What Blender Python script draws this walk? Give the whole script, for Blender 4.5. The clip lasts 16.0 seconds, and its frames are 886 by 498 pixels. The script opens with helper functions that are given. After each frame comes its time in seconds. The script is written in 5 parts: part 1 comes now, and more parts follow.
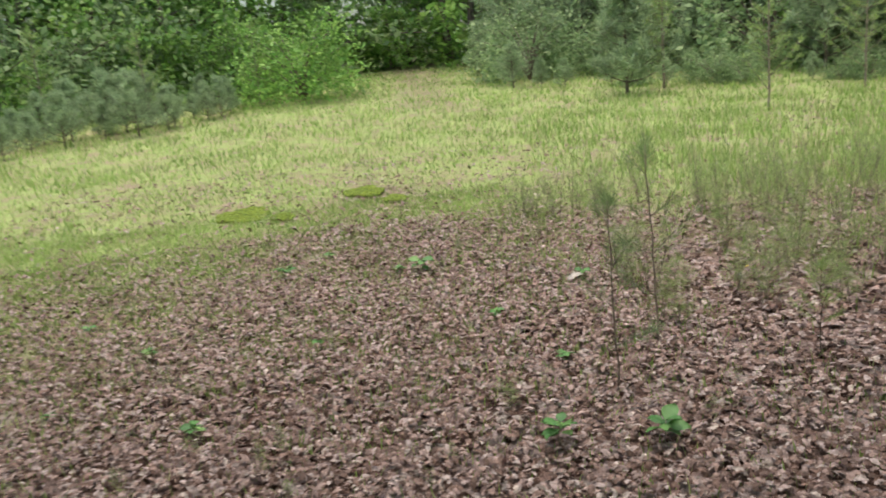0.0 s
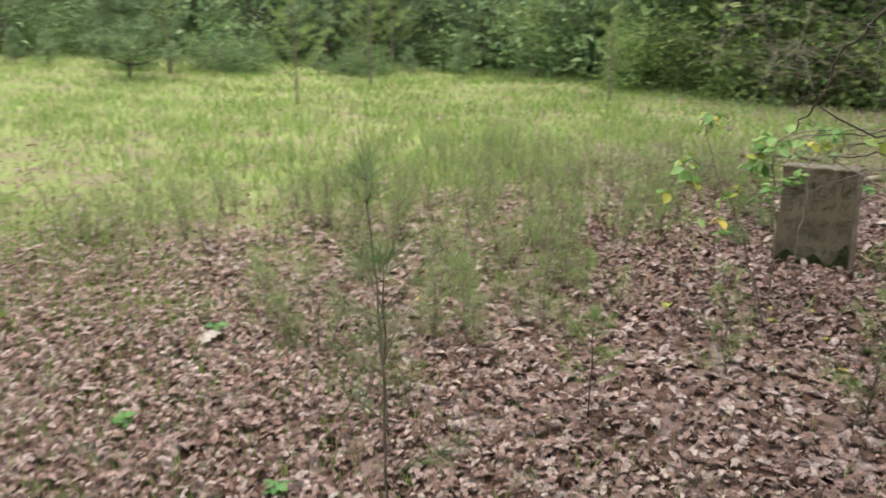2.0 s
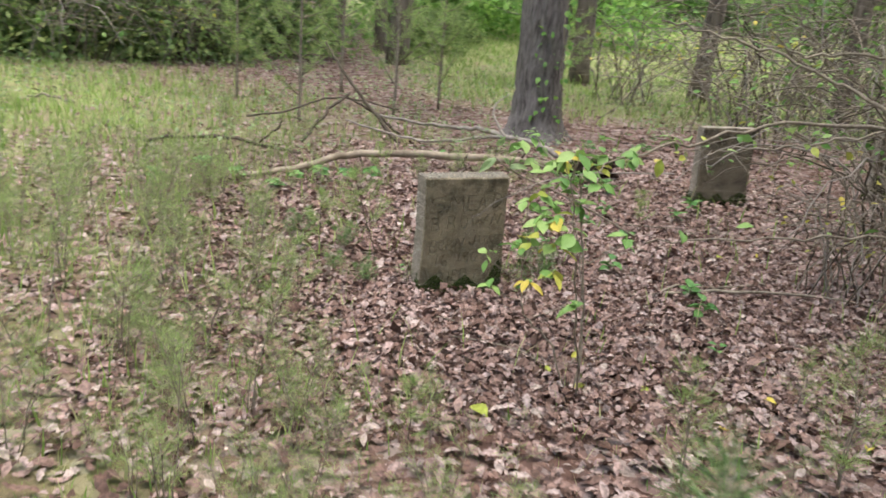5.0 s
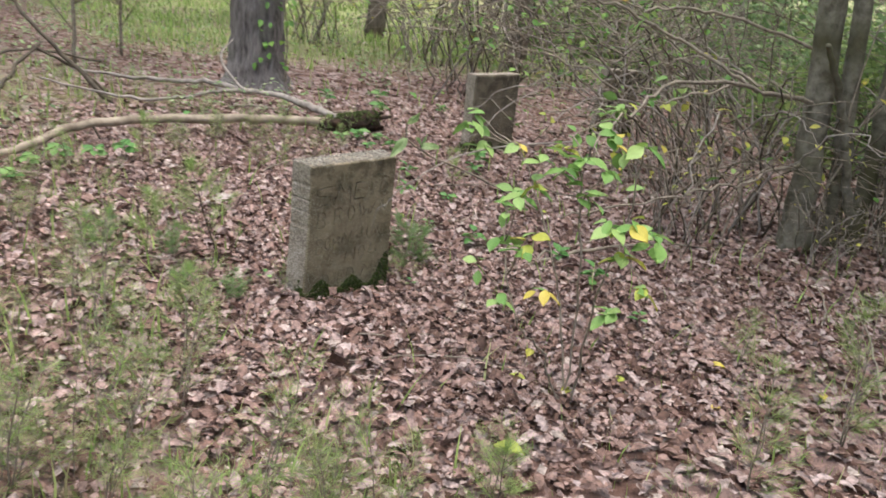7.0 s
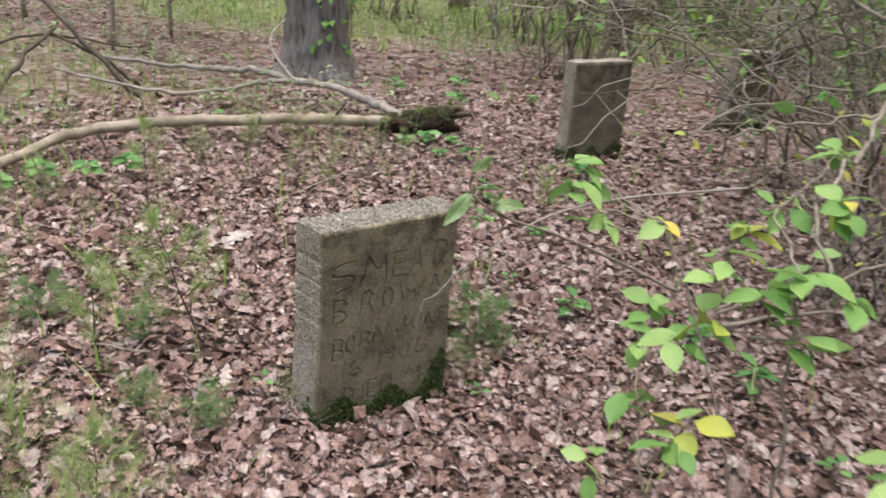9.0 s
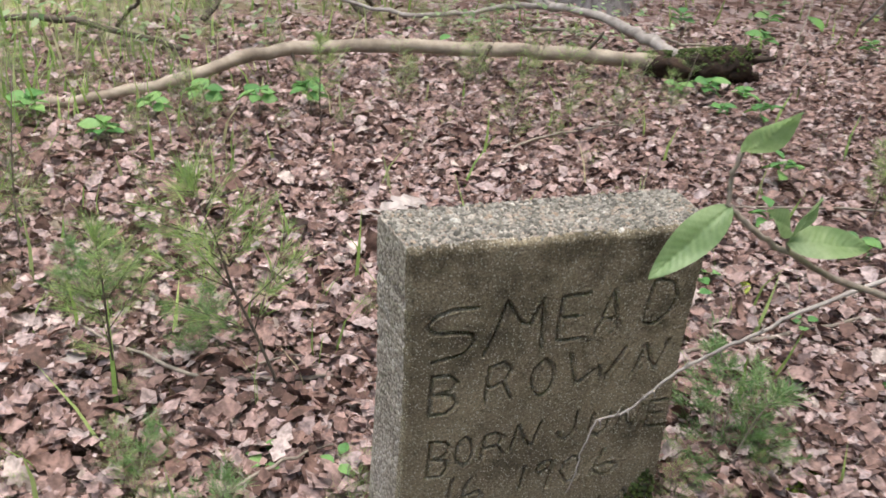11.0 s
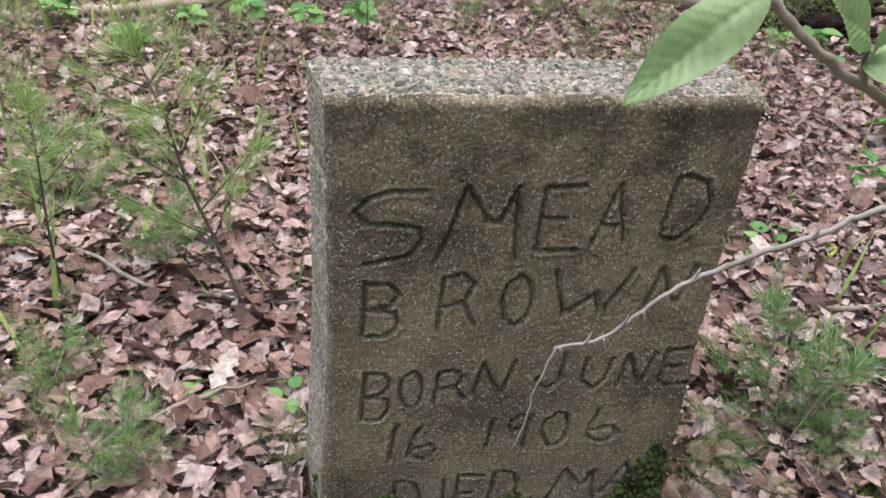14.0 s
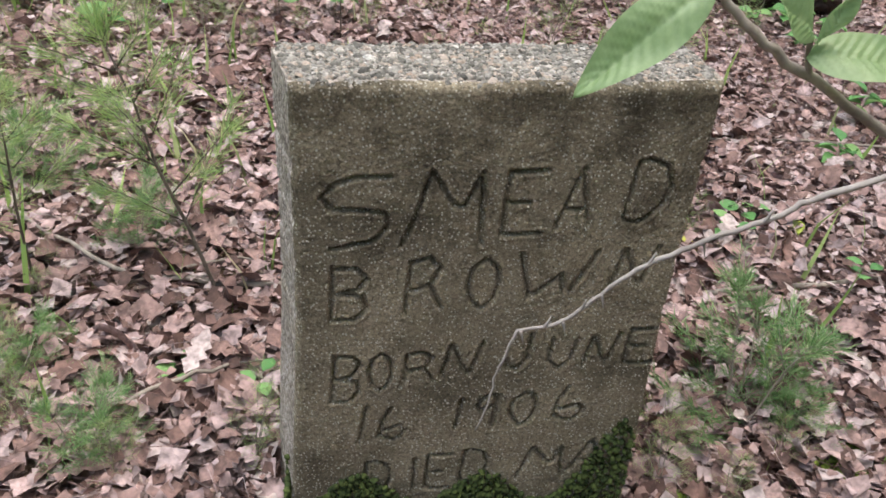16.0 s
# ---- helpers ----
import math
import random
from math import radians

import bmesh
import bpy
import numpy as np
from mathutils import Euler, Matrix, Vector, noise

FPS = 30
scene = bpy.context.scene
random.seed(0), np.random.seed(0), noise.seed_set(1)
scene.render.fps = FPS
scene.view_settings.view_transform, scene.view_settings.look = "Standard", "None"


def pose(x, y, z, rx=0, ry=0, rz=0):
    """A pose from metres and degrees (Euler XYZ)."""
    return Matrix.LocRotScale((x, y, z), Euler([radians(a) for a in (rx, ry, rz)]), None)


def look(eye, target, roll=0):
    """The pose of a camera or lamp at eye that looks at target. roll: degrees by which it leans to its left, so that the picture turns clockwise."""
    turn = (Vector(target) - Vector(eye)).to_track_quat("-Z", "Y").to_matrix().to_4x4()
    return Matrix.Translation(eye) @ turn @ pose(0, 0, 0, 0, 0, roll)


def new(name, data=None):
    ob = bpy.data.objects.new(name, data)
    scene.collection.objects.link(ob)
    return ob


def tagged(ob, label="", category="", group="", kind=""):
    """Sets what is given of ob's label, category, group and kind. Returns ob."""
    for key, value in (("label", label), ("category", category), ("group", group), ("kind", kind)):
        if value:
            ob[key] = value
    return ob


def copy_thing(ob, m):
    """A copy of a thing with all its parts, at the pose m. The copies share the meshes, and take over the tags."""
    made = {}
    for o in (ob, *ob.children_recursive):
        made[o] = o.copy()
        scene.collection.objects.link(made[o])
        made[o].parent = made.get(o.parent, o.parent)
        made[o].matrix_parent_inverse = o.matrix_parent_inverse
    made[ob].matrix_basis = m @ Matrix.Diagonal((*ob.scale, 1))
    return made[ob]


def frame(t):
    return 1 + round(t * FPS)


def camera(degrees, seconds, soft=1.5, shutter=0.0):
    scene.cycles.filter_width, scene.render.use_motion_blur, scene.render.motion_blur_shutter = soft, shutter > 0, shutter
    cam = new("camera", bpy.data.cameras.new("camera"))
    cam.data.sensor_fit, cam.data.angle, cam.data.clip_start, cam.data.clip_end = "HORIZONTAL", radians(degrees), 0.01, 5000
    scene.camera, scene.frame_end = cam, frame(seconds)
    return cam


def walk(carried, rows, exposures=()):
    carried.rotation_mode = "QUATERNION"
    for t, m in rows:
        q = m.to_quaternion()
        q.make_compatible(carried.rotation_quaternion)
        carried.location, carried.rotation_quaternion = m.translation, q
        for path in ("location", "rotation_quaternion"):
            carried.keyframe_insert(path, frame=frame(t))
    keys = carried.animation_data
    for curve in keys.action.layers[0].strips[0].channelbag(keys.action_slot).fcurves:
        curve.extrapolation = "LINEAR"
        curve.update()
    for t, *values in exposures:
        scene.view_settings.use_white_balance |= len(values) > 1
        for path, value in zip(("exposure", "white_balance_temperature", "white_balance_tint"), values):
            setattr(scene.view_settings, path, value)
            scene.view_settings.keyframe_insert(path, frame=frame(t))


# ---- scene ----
import itertools

cam = camera(56.4, 16.0, soft=1.6, shutter=0.35)
PATH = [
    (0, (3.695, -5.194, 1.66), (1.777, -4.87, 1.194), -5.5),
    (0.5, (3.287, -5.259, 1.627), (1.417, -4.737, 1.146), -2.9),
    (1, (2.857, -5.381, 1.644), (1.08, -4.602, 1.159), -2.1),
    (1.5, (2.431, -5.405, 1.632), (0.868, -4.286, 1.08), -1.2),
    (2, (1.884, -5.317, 1.604), (0.541, -3.941, 1.053), 0.2),
    (2.5, (1.334, -5.324, 1.591), (0.338, -3.681, 1.033), 0.2),
    (3, (0.831, -5.118, 1.571), (0.173, -3.324, 0.981), 1.1),
    (3.5, (0.321, -5.049, 1.614), (-0.077, -3.161, 1.09), -0.6),
    (3.7, (0.127, -4.988, 1.597), (-0.181, -3.092, 1.041), -0.8),
    (5.8, (-1.688, -3.692, 1.707), (-0.902, -1.96, 1.089), 6.6),
    (6, (-1.838, -3.58, 1.693), (-0.983, -1.884, 1.068), 6.2),
    (6.5, (-2.028, -3.313, 1.664), (-0.996, -1.726, 1.019), 6.4),
    (7, (-2.015, -3.043, 1.623), (-0.797, -1.611, 0.942), 7.4),
    (7.5, (-1.935, -2.788, 1.603), (-0.673, -1.42, 0.871), 7.5),
    (8, (-1.609, -2.492, 1.593), (-0.447, -1.043, 0.852), 6.5),
    (8.5, (-1.364, -2.197, 1.559), (-0.208, -0.745, 0.815), 7.3),
    (9, (-1.136, -1.943, 1.538), (-0.103, -0.413, 0.77), 6.1),
    (9.5, (-0.855, -1.699, 1.508), (-0.011, -0.081, 0.69), 5.4),
    (10, (-0.691, -1.419, 1.437), (0.001, 0.238, 0.557), 5.1),
    (10.2, (-0.635, -1.306, 1.4), (-0.002, 0.362, 0.496), 4.8),
    (12.3, (-0.199, -0.813, 0.955), (-0.027, 0.941, 0.009), 5.0),
    (12.5, (-0.193, -0.81, 0.954), (-0.033, 0.944, 0.006), 5.0),
    (13, (-0.197, -0.8, 0.959), (-0.02, 0.935, -0.02), 5.5),
    (13.5, (-0.19, -0.798, 0.953), (-0.004, 0.925, -0.045), 5.3),
    (14, (-0.189, -0.793, 0.952), (0.006, 0.93, -0.045), 5.3),
    (14.5, (-0.18, -0.792, 0.952), (0.03, 0.922, -0.057), 5.3),
    (15, (-0.177, -0.797, 0.953), (0.042, 0.92, -0.049), 5.2),
    (15.5, (-0.173, -0.797, 0.964), (0.045, 0.915, -0.046), 5.2),
    (16, (-0.174, -0.8, 0.966), (0.069, 0.89, -0.074), 5.7),
]
walk(cam, [(t, look(eye, target, roll)) for t, eye, target, roll in PATH], [(0.0, 0.78, 7000, 2), (3.5, 1.1, 7000, 2), (6.0, 1.2, 6750, 7), (10.0, 1.2, 6750, 7), (12.5, 1.31, 6400, 8), (16.0, 1.31, 6400, 8)])

# ---- light: a bright overcast sky ----
world = bpy.data.worlds.new("overcast_sky")
scene.world = world
world.use_nodes = True
wn = world.node_tree
sky = wn.nodes.new("ShaderNodeTexSky")
sky.sky_type = "NISHITA"
sky.sun_disc = False
sky.sun_elevation = radians(74)
sky.sun_rotation = radians(98)
sky.air_density, sky.dust_density, sky.ozone_density = 1.0, 4.0, 1.0
wn.links.new(sky.outputs[0], wn.nodes["Background"].inputs[0])
wn.nodes["Background"].inputs[1].default_value = 0.15
sun_data = bpy.data.lights.new("sun", "SUN")
sun_data.energy, sun_data.angle, sun_data.color = 1.4, radians(50), (1.0, 0.96, 0.9)
sun = new("sun", sun_data)
sun.matrix_world = look((-6.5, -0.9, 18), (0, 0, 0))

rng = np.random.default_rng(7)


# ---- terrain ----
def smooth(a, b, x):
    u = np.clip((x - a) / (b - a), 0, 1)
    return u * u * (3 - 2 * u)


def height(x, y):
    x, y = np.asarray(x, float), np.asarray(y, float)
    flat = smooth(0.5, 2.5, np.hypot(x, y))
    bumps = 0.02 * np.sin(1.7 * x + 0.6 * y) * np.sin(1.3 * y - 0.5 * x + 1) + 0.012 * np.sin(4.1 * x + 1.7) * np.sin(3.7 * y)
    return bumps * flat + 0.045 * np.clip(-x - 14, 0, 40) + 0.02 * np.clip(y - 12, 0, 60)


def wobble(x, y):
    return 0.45 * np.sin(1.9 * x + 2.3 * np.sin(1.1 * y)) * np.sin(2.3 * y + 1.7 * np.sin(0.9 * x)) + 0.3 * np.sin(5.3 * x + 1.3 * y) * np.sin(4.7 * y - 2.1 * x)


def grassy(x, y):
    """1 in the open meadow, 0 on the leaf litter under the trees."""
    x, y = np.asarray(x, float), np.asarray(y, float)
    edge = np.interp(y, [-12, -7, -5.6, -4.7, -4.1, -3.4, -2, 0, 2.5, 4, 5.5, 7, 9, 11], [-0.6, -1.7, -3.2, -5.4, -6.1, -3.4, -2.3, -2.2, -1.9, -1.2, -0.8, -1.2, -2.6, -5])
    meadow = smooth(-2.4, 3.4, edge - x + 1.5 * wobble(x, y))
    glade = 0.85 * smooth(6.8, 9.8, y + 0.35 * x) * smooth(0.6, 2.4, x)
    track = 0.6 * smooth(1.3, 0.4, np.abs(y + 1.7 + 0.15 * (x + 18))) * smooth(-15, -21, x)
    return np.clip(np.maximum(meadow, glade) - 0.8 * track, 0, 1)


# ---- mesh helpers ----
def fill(me, verts, faces):
    verts, faces = np.asarray(verts, np.float32), np.asarray(faces, np.int32)
    n, k = faces.shape
    me.vertices.add(len(verts))
    me.vertices.foreach_set("co", verts.ravel())
    me.loops.add(n * k)
    me.loops.foreach_set("vertex_index", faces.ravel())
    me.polygons.add(n)
    me.polygons.foreach_set("loop_start", np.arange(0, n * k, k, dtype=np.int32))
    me.update(calc_edges=True)
    me.validate()


def shape(name, verts, faces, material, parent=None, smoothed=True, at=None):
    me = bpy.data.meshes.new(name)
    fill(me, verts, faces)
    me.materials.append(material)
    if smoothed:
        me.polygons.foreach_set("use_smooth", np.ones(len(me.polygons), bool))
    ob = new(name, me)
    if parent is not None:
        ob.parent = parent
    if at is not None:
        ob.matrix_world = at if isinstance(at, Matrix) else Matrix.Translation(at)
    return ob


def join(pieces):
    vs, fs, n = [], [], 0
    for v, f in pieces:
        vs.append(np.asarray(v))
        fs.append(np.asarray(f) + n)
        n += len(v)
    return np.concatenate(vs), np.concatenate(fs)


def tube(points, radii, sides=6, rough=0.0):
    """A limb through points, as quads, closed at both ends by narrow rings."""
    p = np.asarray(points, float)
    r = np.interp(np.linspace(0, 1, len(p)), np.linspace(0, 1, len(radii)), radii)
    t = np.gradient(p, axis=0)
    t /= np.linalg.norm(t, axis=1)[:, None] + 1e-9
    ref = np.array([0, 0, 1.0]) if abs(t[0, 2]) < 0.8 else np.array([1.0, 0, 0])
    a = np.cross(t, ref)
    a /= np.linalg.norm(a, axis=1)[:, None] + 1e-9
    b = np.cross(t, a)
    ang = np.arange(sides) * 2 * np.pi / sides
    rr = r[:, None] * (1 + rough * rng.normal(size=(len(p), sides)))
    v = p[:, None] + rr[..., None] * (np.cos(ang)[None, :, None] * a[:, None] + np.sin(ang)[None, :, None] * b[:, None])
    v = np.concatenate([p[:1, None] + 0.02 * (v[:1] - p[:1, None]), v, p[-1:, None] + 0.02 * (v[-1:] - p[-1:, None])])
    m = len(v)
    i, j = np.meshgrid(np.arange(m - 1), np.arange(sides), indexing="ij")
    k = (j + 1) % sides
    f = np.stack([i * sides + j, i * sides + k, (i + 1) * sides + k, (i + 1) * sides + j], -1).reshape(-1, 4)
    return v.reshape(-1, 3), f


def curve(points, n=12, jitter=0.0):
    """A soft line through a few points."""
    p = np.asarray(points, float)
    s = np.linspace(0, len(p) - 1, n)
    i = np.clip(s.astype(int), 0, len(p) - 2)
    u = (s - i)[:, None]
    p0, p1, p2, p3 = p[np.clip(i - 1, 0, None)], p[i], p[i + 1], p[np.clip(i + 2, None, len(p) - 1)]
    q = 0.5 * (2 * p1 + (p2 - p0) * u + (2 * p0 - 5 * p1 + 4 * p2 - p3) * u ** 2 + (3 * p1 - p0 - 3 * p2 + p3) * u ** 3)
    if jitter:
        q[1:-1] += rng.normal(size=(n - 2, 3)) * jitter
    return q


def turns(yaw, tilt, roll):
    cy, sy, ct, st, cr, sr = np.cos(yaw), np.sin(yaw), np.cos(tilt), np.sin(tilt), np.cos(roll), np.sin(roll)
    m = np.empty((len(yaw), 3, 3))
    m[:, 0, 0], m[:, 0, 1], m[:, 0, 2] = cy * ct, -sy * cr + cy * st * sr, sy * sr + cy * st * cr
    m[:, 1, 0], m[:, 1, 1], m[:, 1, 2] = sy * ct, cy * cr + sy * st * sr, -cy * sr + sy * st * cr
    m[:, 2, 0], m[:, 2, 1], m[:, 2, 2] = -st, ct * sr, ct * cr
    return m


def scatter(template, faces, where, rot, size):
    """Copies of a small shape, joined into one set of points and faces."""
    size = np.asarray(size, float)
    if size.ndim == 1:
        size = size[:, None]
    v = np.einsum("nij,nkj->nki", rot, template[None] * size[:, None, :]) + where[:, None]
    f = np.asarray(faces)[None] + (np.arange(len(where)) * len(template))[:, None, None]
    return v.reshape(-1, 3), f.reshape(-1, np.asarray(faces).shape[1])


def leaf_strip(widths, curl=0.12, fold=0.0, ribs=2):
    """A leaf along x, 1 long, as a strip; ribs 2: edges alone, 3: a midrib too."""
    n = len(widths)
    x = np.linspace(0, 1, n)
    z = curl * np.sin(np.pi * x)
    side = [np.stack([x, s * np.asarray(widths), z + (abs(s) * fold)], 1) for s in ((-1, 1) if ribs == 2 else (-1, 0, 1))]
    v = np.stack(side, 1).reshape(-1, 3)
    i, j = np.meshgrid(np.arange(n - 1), np.arange(ribs - 1), indexing="ij")
    f = np.stack([i * ribs + j, (i + 1) * ribs + j, (i + 1) * ribs + j + 1, i * ribs + j + 1], -1).reshape(-1, 4)
    return v, f


DIAMOND = (np.array([(0, 0, 0), (.45, -.29, .06), (1, 0, -.05), (.5, .29, .06)]), np.array([(0, 1, 2, 3)]))
OAK = [0.012, 0.09, 0.22, 0.13, 0.27, 0.16, 0.25, 0.15, 0.13, 0.02]
OVAL = [0.01, 0.16, 0.25, 0.27, 0.23, 0.13, 0.01]


# ---- materials ----
def material(name):
    m = bpy.data.materials.new(name)
    m.use_nodes = True
    return m, m.node_tree, m.node_tree.nodes["Principled BSDF"]


def ramp(nt, stops):
    r = nt.nodes.new("ShaderNodeValToRGB")
    el = r.color_ramp.elements
    while len(el) < len(stops):
        el.new(0.5)
    for e, (p, c) in zip(el, stops):
        e.position, e.color = p, (*c, 1)
    return r


def noise_node(nt, scale, detail=3.0, rough=0.6, source=None):
    n = nt.nodes.new("ShaderNodeTexNoise")
    n.inputs["Scale"].default_value, n.inputs["Detail"].default_value, n.inputs["Roughness"].default_value = scale, detail, rough
    if source is None:
        source = nt.nodes.new("ShaderNodeTexCoord").outputs["Object"]
    nt.links.new(source, n.inputs["Vector"])
    return n


def mix(nt, kind, fac, a, b):
    n = nt.nodes.new("ShaderNodeMix")
    n.data_type, n.blend_type = "RGBA", kind
    for sock, val in ((n.inputs[0], fac), (n.inputs[6], a), (n.inputs[7], b)):
        if hasattr(val, "is_output"):
            nt.links.new(val, sock)
        else:
            sock.default_value = val if isinstance(val, (int, float)) else (*val, 1)
    return n.outputs[2]


def bump(nt, bsdf, fac, strength, distance):
    b = nt.nodes.new("ShaderNodeBump")
    b.inputs["Strength"].default_value, b.inputs["Distance"].default_value = strength, distance
    nt.links.new(fac, b.inputs["Height"])
    nt.links.new(b.outputs[0], bsdf.inputs["Normal"])


def leafy(name, stops, rough=0.6, through_light=0.0, each="island", grain=30.0, blotch=0.35):
    """Many small pieces, each with a shade of its own and fine mottling."""
    m, nt, b = material(name)
    src = nt.nodes.new("ShaderNodeNewGeometry").outputs["Random Per Island"] if each == "island" else nt.nodes.new("ShaderNodeObjectInfo").outputs["Random"]
    r = ramp(nt, stops)
    nt.links.new(src, r.inputs[0])
    n = noise_node(nt, grain, 2.0)
    g = ramp(nt, [(0.34, (1 - blotch,) * 3), (0.66, (1 + blotch * 0.5,) * 3)])
    nt.links.new(n.outputs[0], g.inputs[0])
    col = mix(nt, "MULTIPLY", 1.0, r.outputs[0], g.outputs[0])
    nt.links.new(col, b.inputs["Base Color"])
    b.inputs["Roughness"].default_value = rough
    b.inputs["Specular IOR Level"].default_value = 0.35
    if through_light:
        out = nt.nodes["Material Output"]
        tr = nt.nodes.new("ShaderNodeBsdfTranslucent")
        ms = nt.nodes.new("ShaderNodeMixShader")
        ms.inputs[0].default_value = through_light
        nt.links.new(col, tr.inputs[0])
        nt.links.new(b.outputs[0], ms.inputs[1])
        nt.links.new(tr.outputs[0], ms.inputs[2])
        nt.links.new(ms.outputs[0], out.inputs[0])
    return m


BROWNS = [(0.0, (0.090, 0.050, 0.040)), (0.2, (0.20, 0.118, 0.098)), (0.45, (0.315, 0.205, 0.182)), (0.72, (0.405, 0.29, 0.275)), (0.9, (0.45, 0.352, 0.345)), (1.0, (0.50, 0.41, 0.37))]
m_litter = leafy("dead_oak_leaf", BROWNS, rough=0.72, grain=48, blotch=0.5)
nt = m_litter.node_tree
bump(nt, nt.nodes["Principled BSDF"], noise_node(nt, 95, 4, 0.7).outputs[0], 0.7, 0.006)
m_litter_one = leafy("dead_oak_leaf_single", BROWNS, rough=0.72, each="object", grain=6, blotch=0.45)
m_grass = leafy("meadow_grass", [(0.0, (0.22, 0.36, 0.10)), (0.35, (0.34, 0.50, 0.14)), (0.65, (0.44, 0.59, 0.20)), (0.85, (0.53, 0.57, 0.29)), (1.0, (0.57, 0.50, 0.34))], 0.5, 0.4, grain=0.5, blotch=0.2)
m_feather = leafy("feathery_foliage", [(0.0, (0.24, 0.37, 0.14)), (0.5, (0.37, 0.52, 0.19)), (1.0, (0.50, 0.60, 0.24))], 0.5, 0.5, grain=2.0, blotch=0.2)
m_needle = leafy("pine_needle", [(0.0, (0.12, 0.22, 0.10)), (0.5, (0.20, 0.33, 0.14)), (1.0, (0.30, 0.42, 0.17))], 0.5, 0.3, grain=2.0)
m_fresh = leafy("fresh_leaf", [(0.0, (0.10, 0.24, 0.05)), (0.55, (0.19, 0.38, 0.09)), (1.0, (0.30, 0.46, 0.12))], 0.45, 0.35, grain=25, blotch=0.2)
m_yellow = leafy("yellowing_leaf", [(0.0, (0.42, 0.50, 0.10)), (0.5, (0.55, 0.55, 0.12)), (1.0, (0.72, 0.58, 0.12))], 0.45, 0.35, grain=25, blotch=0.2)
m_tree_a = leafy("woodland_leaf_bright", [(0.0, (0.16, 0.34, 0.09)), (0.5, (0.28, 0.50, 0.13)), (1.0, (0.42, 0.62, 0.19))], 0.5, 0.5, grain=0.8)
m_tree_b = leafy("woodland_leaf_grey", [(0.0, (0.18, 0.29, 0.14)), (0.5, (0.29, 0.42, 0.20)), (1.0, (0.44, 0.54, 0.31))], 0.5, 0.5, grain=0.8)
m_tree_c = leafy("woodland_leaf_dark", [(0.0, (0.14, 0.23, 0.09)), (0.6, (0.27, 0.38, 0.14)), (1.0, (0.46, 0.53, 0.22))], 0.5, 0.5, grain=0.8)
m_dry = leafy("dry_weed", [(0.0, (0.14, 0.11, 0.065)), (0.4, (0.26, 0.21, 0.13)), (0.7, (0.24, 0.29, 0.11)), (1.0, (0.36, 0.38, 0.19))], 0.8, grain=8)
m_pebble = leafy("pebble", [(0.0, (0.07, 0.065, 0.055)), (0.4, (0.19, 0.175, 0.15)), (0.75, (0.32, 0.30, 0.265)), (0.9, (0.31, 0.23, 0.17)), (1.0, (0.50, 0.48, 0.44))], 0.75, grain=300)
m_moss = leafy("moss", [(0.0, (0.025, 0.04, 0.012)), (1.0, (0.075, 0.10, 0.025))], 0.95, grain=60)
m_moss_bright = leafy("bright_moss", [(0.0, (0.10, 0.15, 0.022)), (1.0, (0.22, 0.28, 0.045))], 0.95, grain=40)


def bark(name, dark, light, scale, relief=0.012, moss=None, stretch=0.25):
    m, nt, b = material(name)
    tc = nt.nodes.new("ShaderNodeTexCoord")
    mp = nt.nodes.new("ShaderNodeMapping")
    mp.inputs["Scale"].default_value = (1, 1, stretch)
    nt.links.new(tc.outputs["Object"], mp.inputs[0])
    n = noise_node(nt, scale, 5, 0.65, mp.outputs[0])
    r = ramp(nt, [(0.32, dark), (0.68, light)])
    nt.links.new(n.outputs[0], r.inputs[0])
    n2 = noise_node(nt, scale * 0.12, 2, 0.5, tc.outputs["Object"])
    col = r.outputs[0]
    if moss:
        r2 = ramp(nt, [(0.48, (0, 0, 0)), (0.62, (1, 1, 1))])
        nt.links.new(n2.outputs[0], r2.inputs[0])
        col = mix(nt, "MIX", r2.outputs[0], col, moss)
    nt.links.new(col, b.inputs["Base Color"])
    b.inputs["Roughness"].default_value = 0.9
    bump(nt, b, n.outputs[0], 0.9, relief)
    return m


m_bark = bark("furrowed_grey_bark", (0.06, 0.05, 0.05), (0.27, 0.245, 0.245), 22, 0.03)
m_bark_smooth = bark("smooth_mossy_bark", (0.09, 0.08, 0.06), (0.30, 0.28, 0.235), 14, 0.006, moss=(0.085, 0.08, 0.04), stretch=1.0)
m_bark_far = bark("far_bark", (0.08, 0.065, 0.055), (0.26, 0.21, 0.18), 12, 0.02)
m_bare_wood = bark("barkless_wood", (0.19, 0.15, 0.115), (0.42, 0.355, 0.285), 9, 0.003, stretch=1.0)
m_grey_wood = bark("weathered_grey_wood", (0.20, 0.17, 0.155), (0.42, 0.375, 0.35), 14, 0.004, stretch=1.0)
m_twig = bark("twig_bark", (0.15, 0.12, 0.095), (0.36, 0.31, 0.26), 30, 0.002, stretch=1.0)
m_dark_twig = bark("dark_twig_bark", (0.05, 0.04, 0.03), (0.16, 0.13, 0.10), 30, 0.002, stretch=1.0)
m_rot = bark("rotten_wood", (0.006, 0.004, 0.003), (0.06, 0.032, 0.02), 14, 0.02, stretch=1.0)


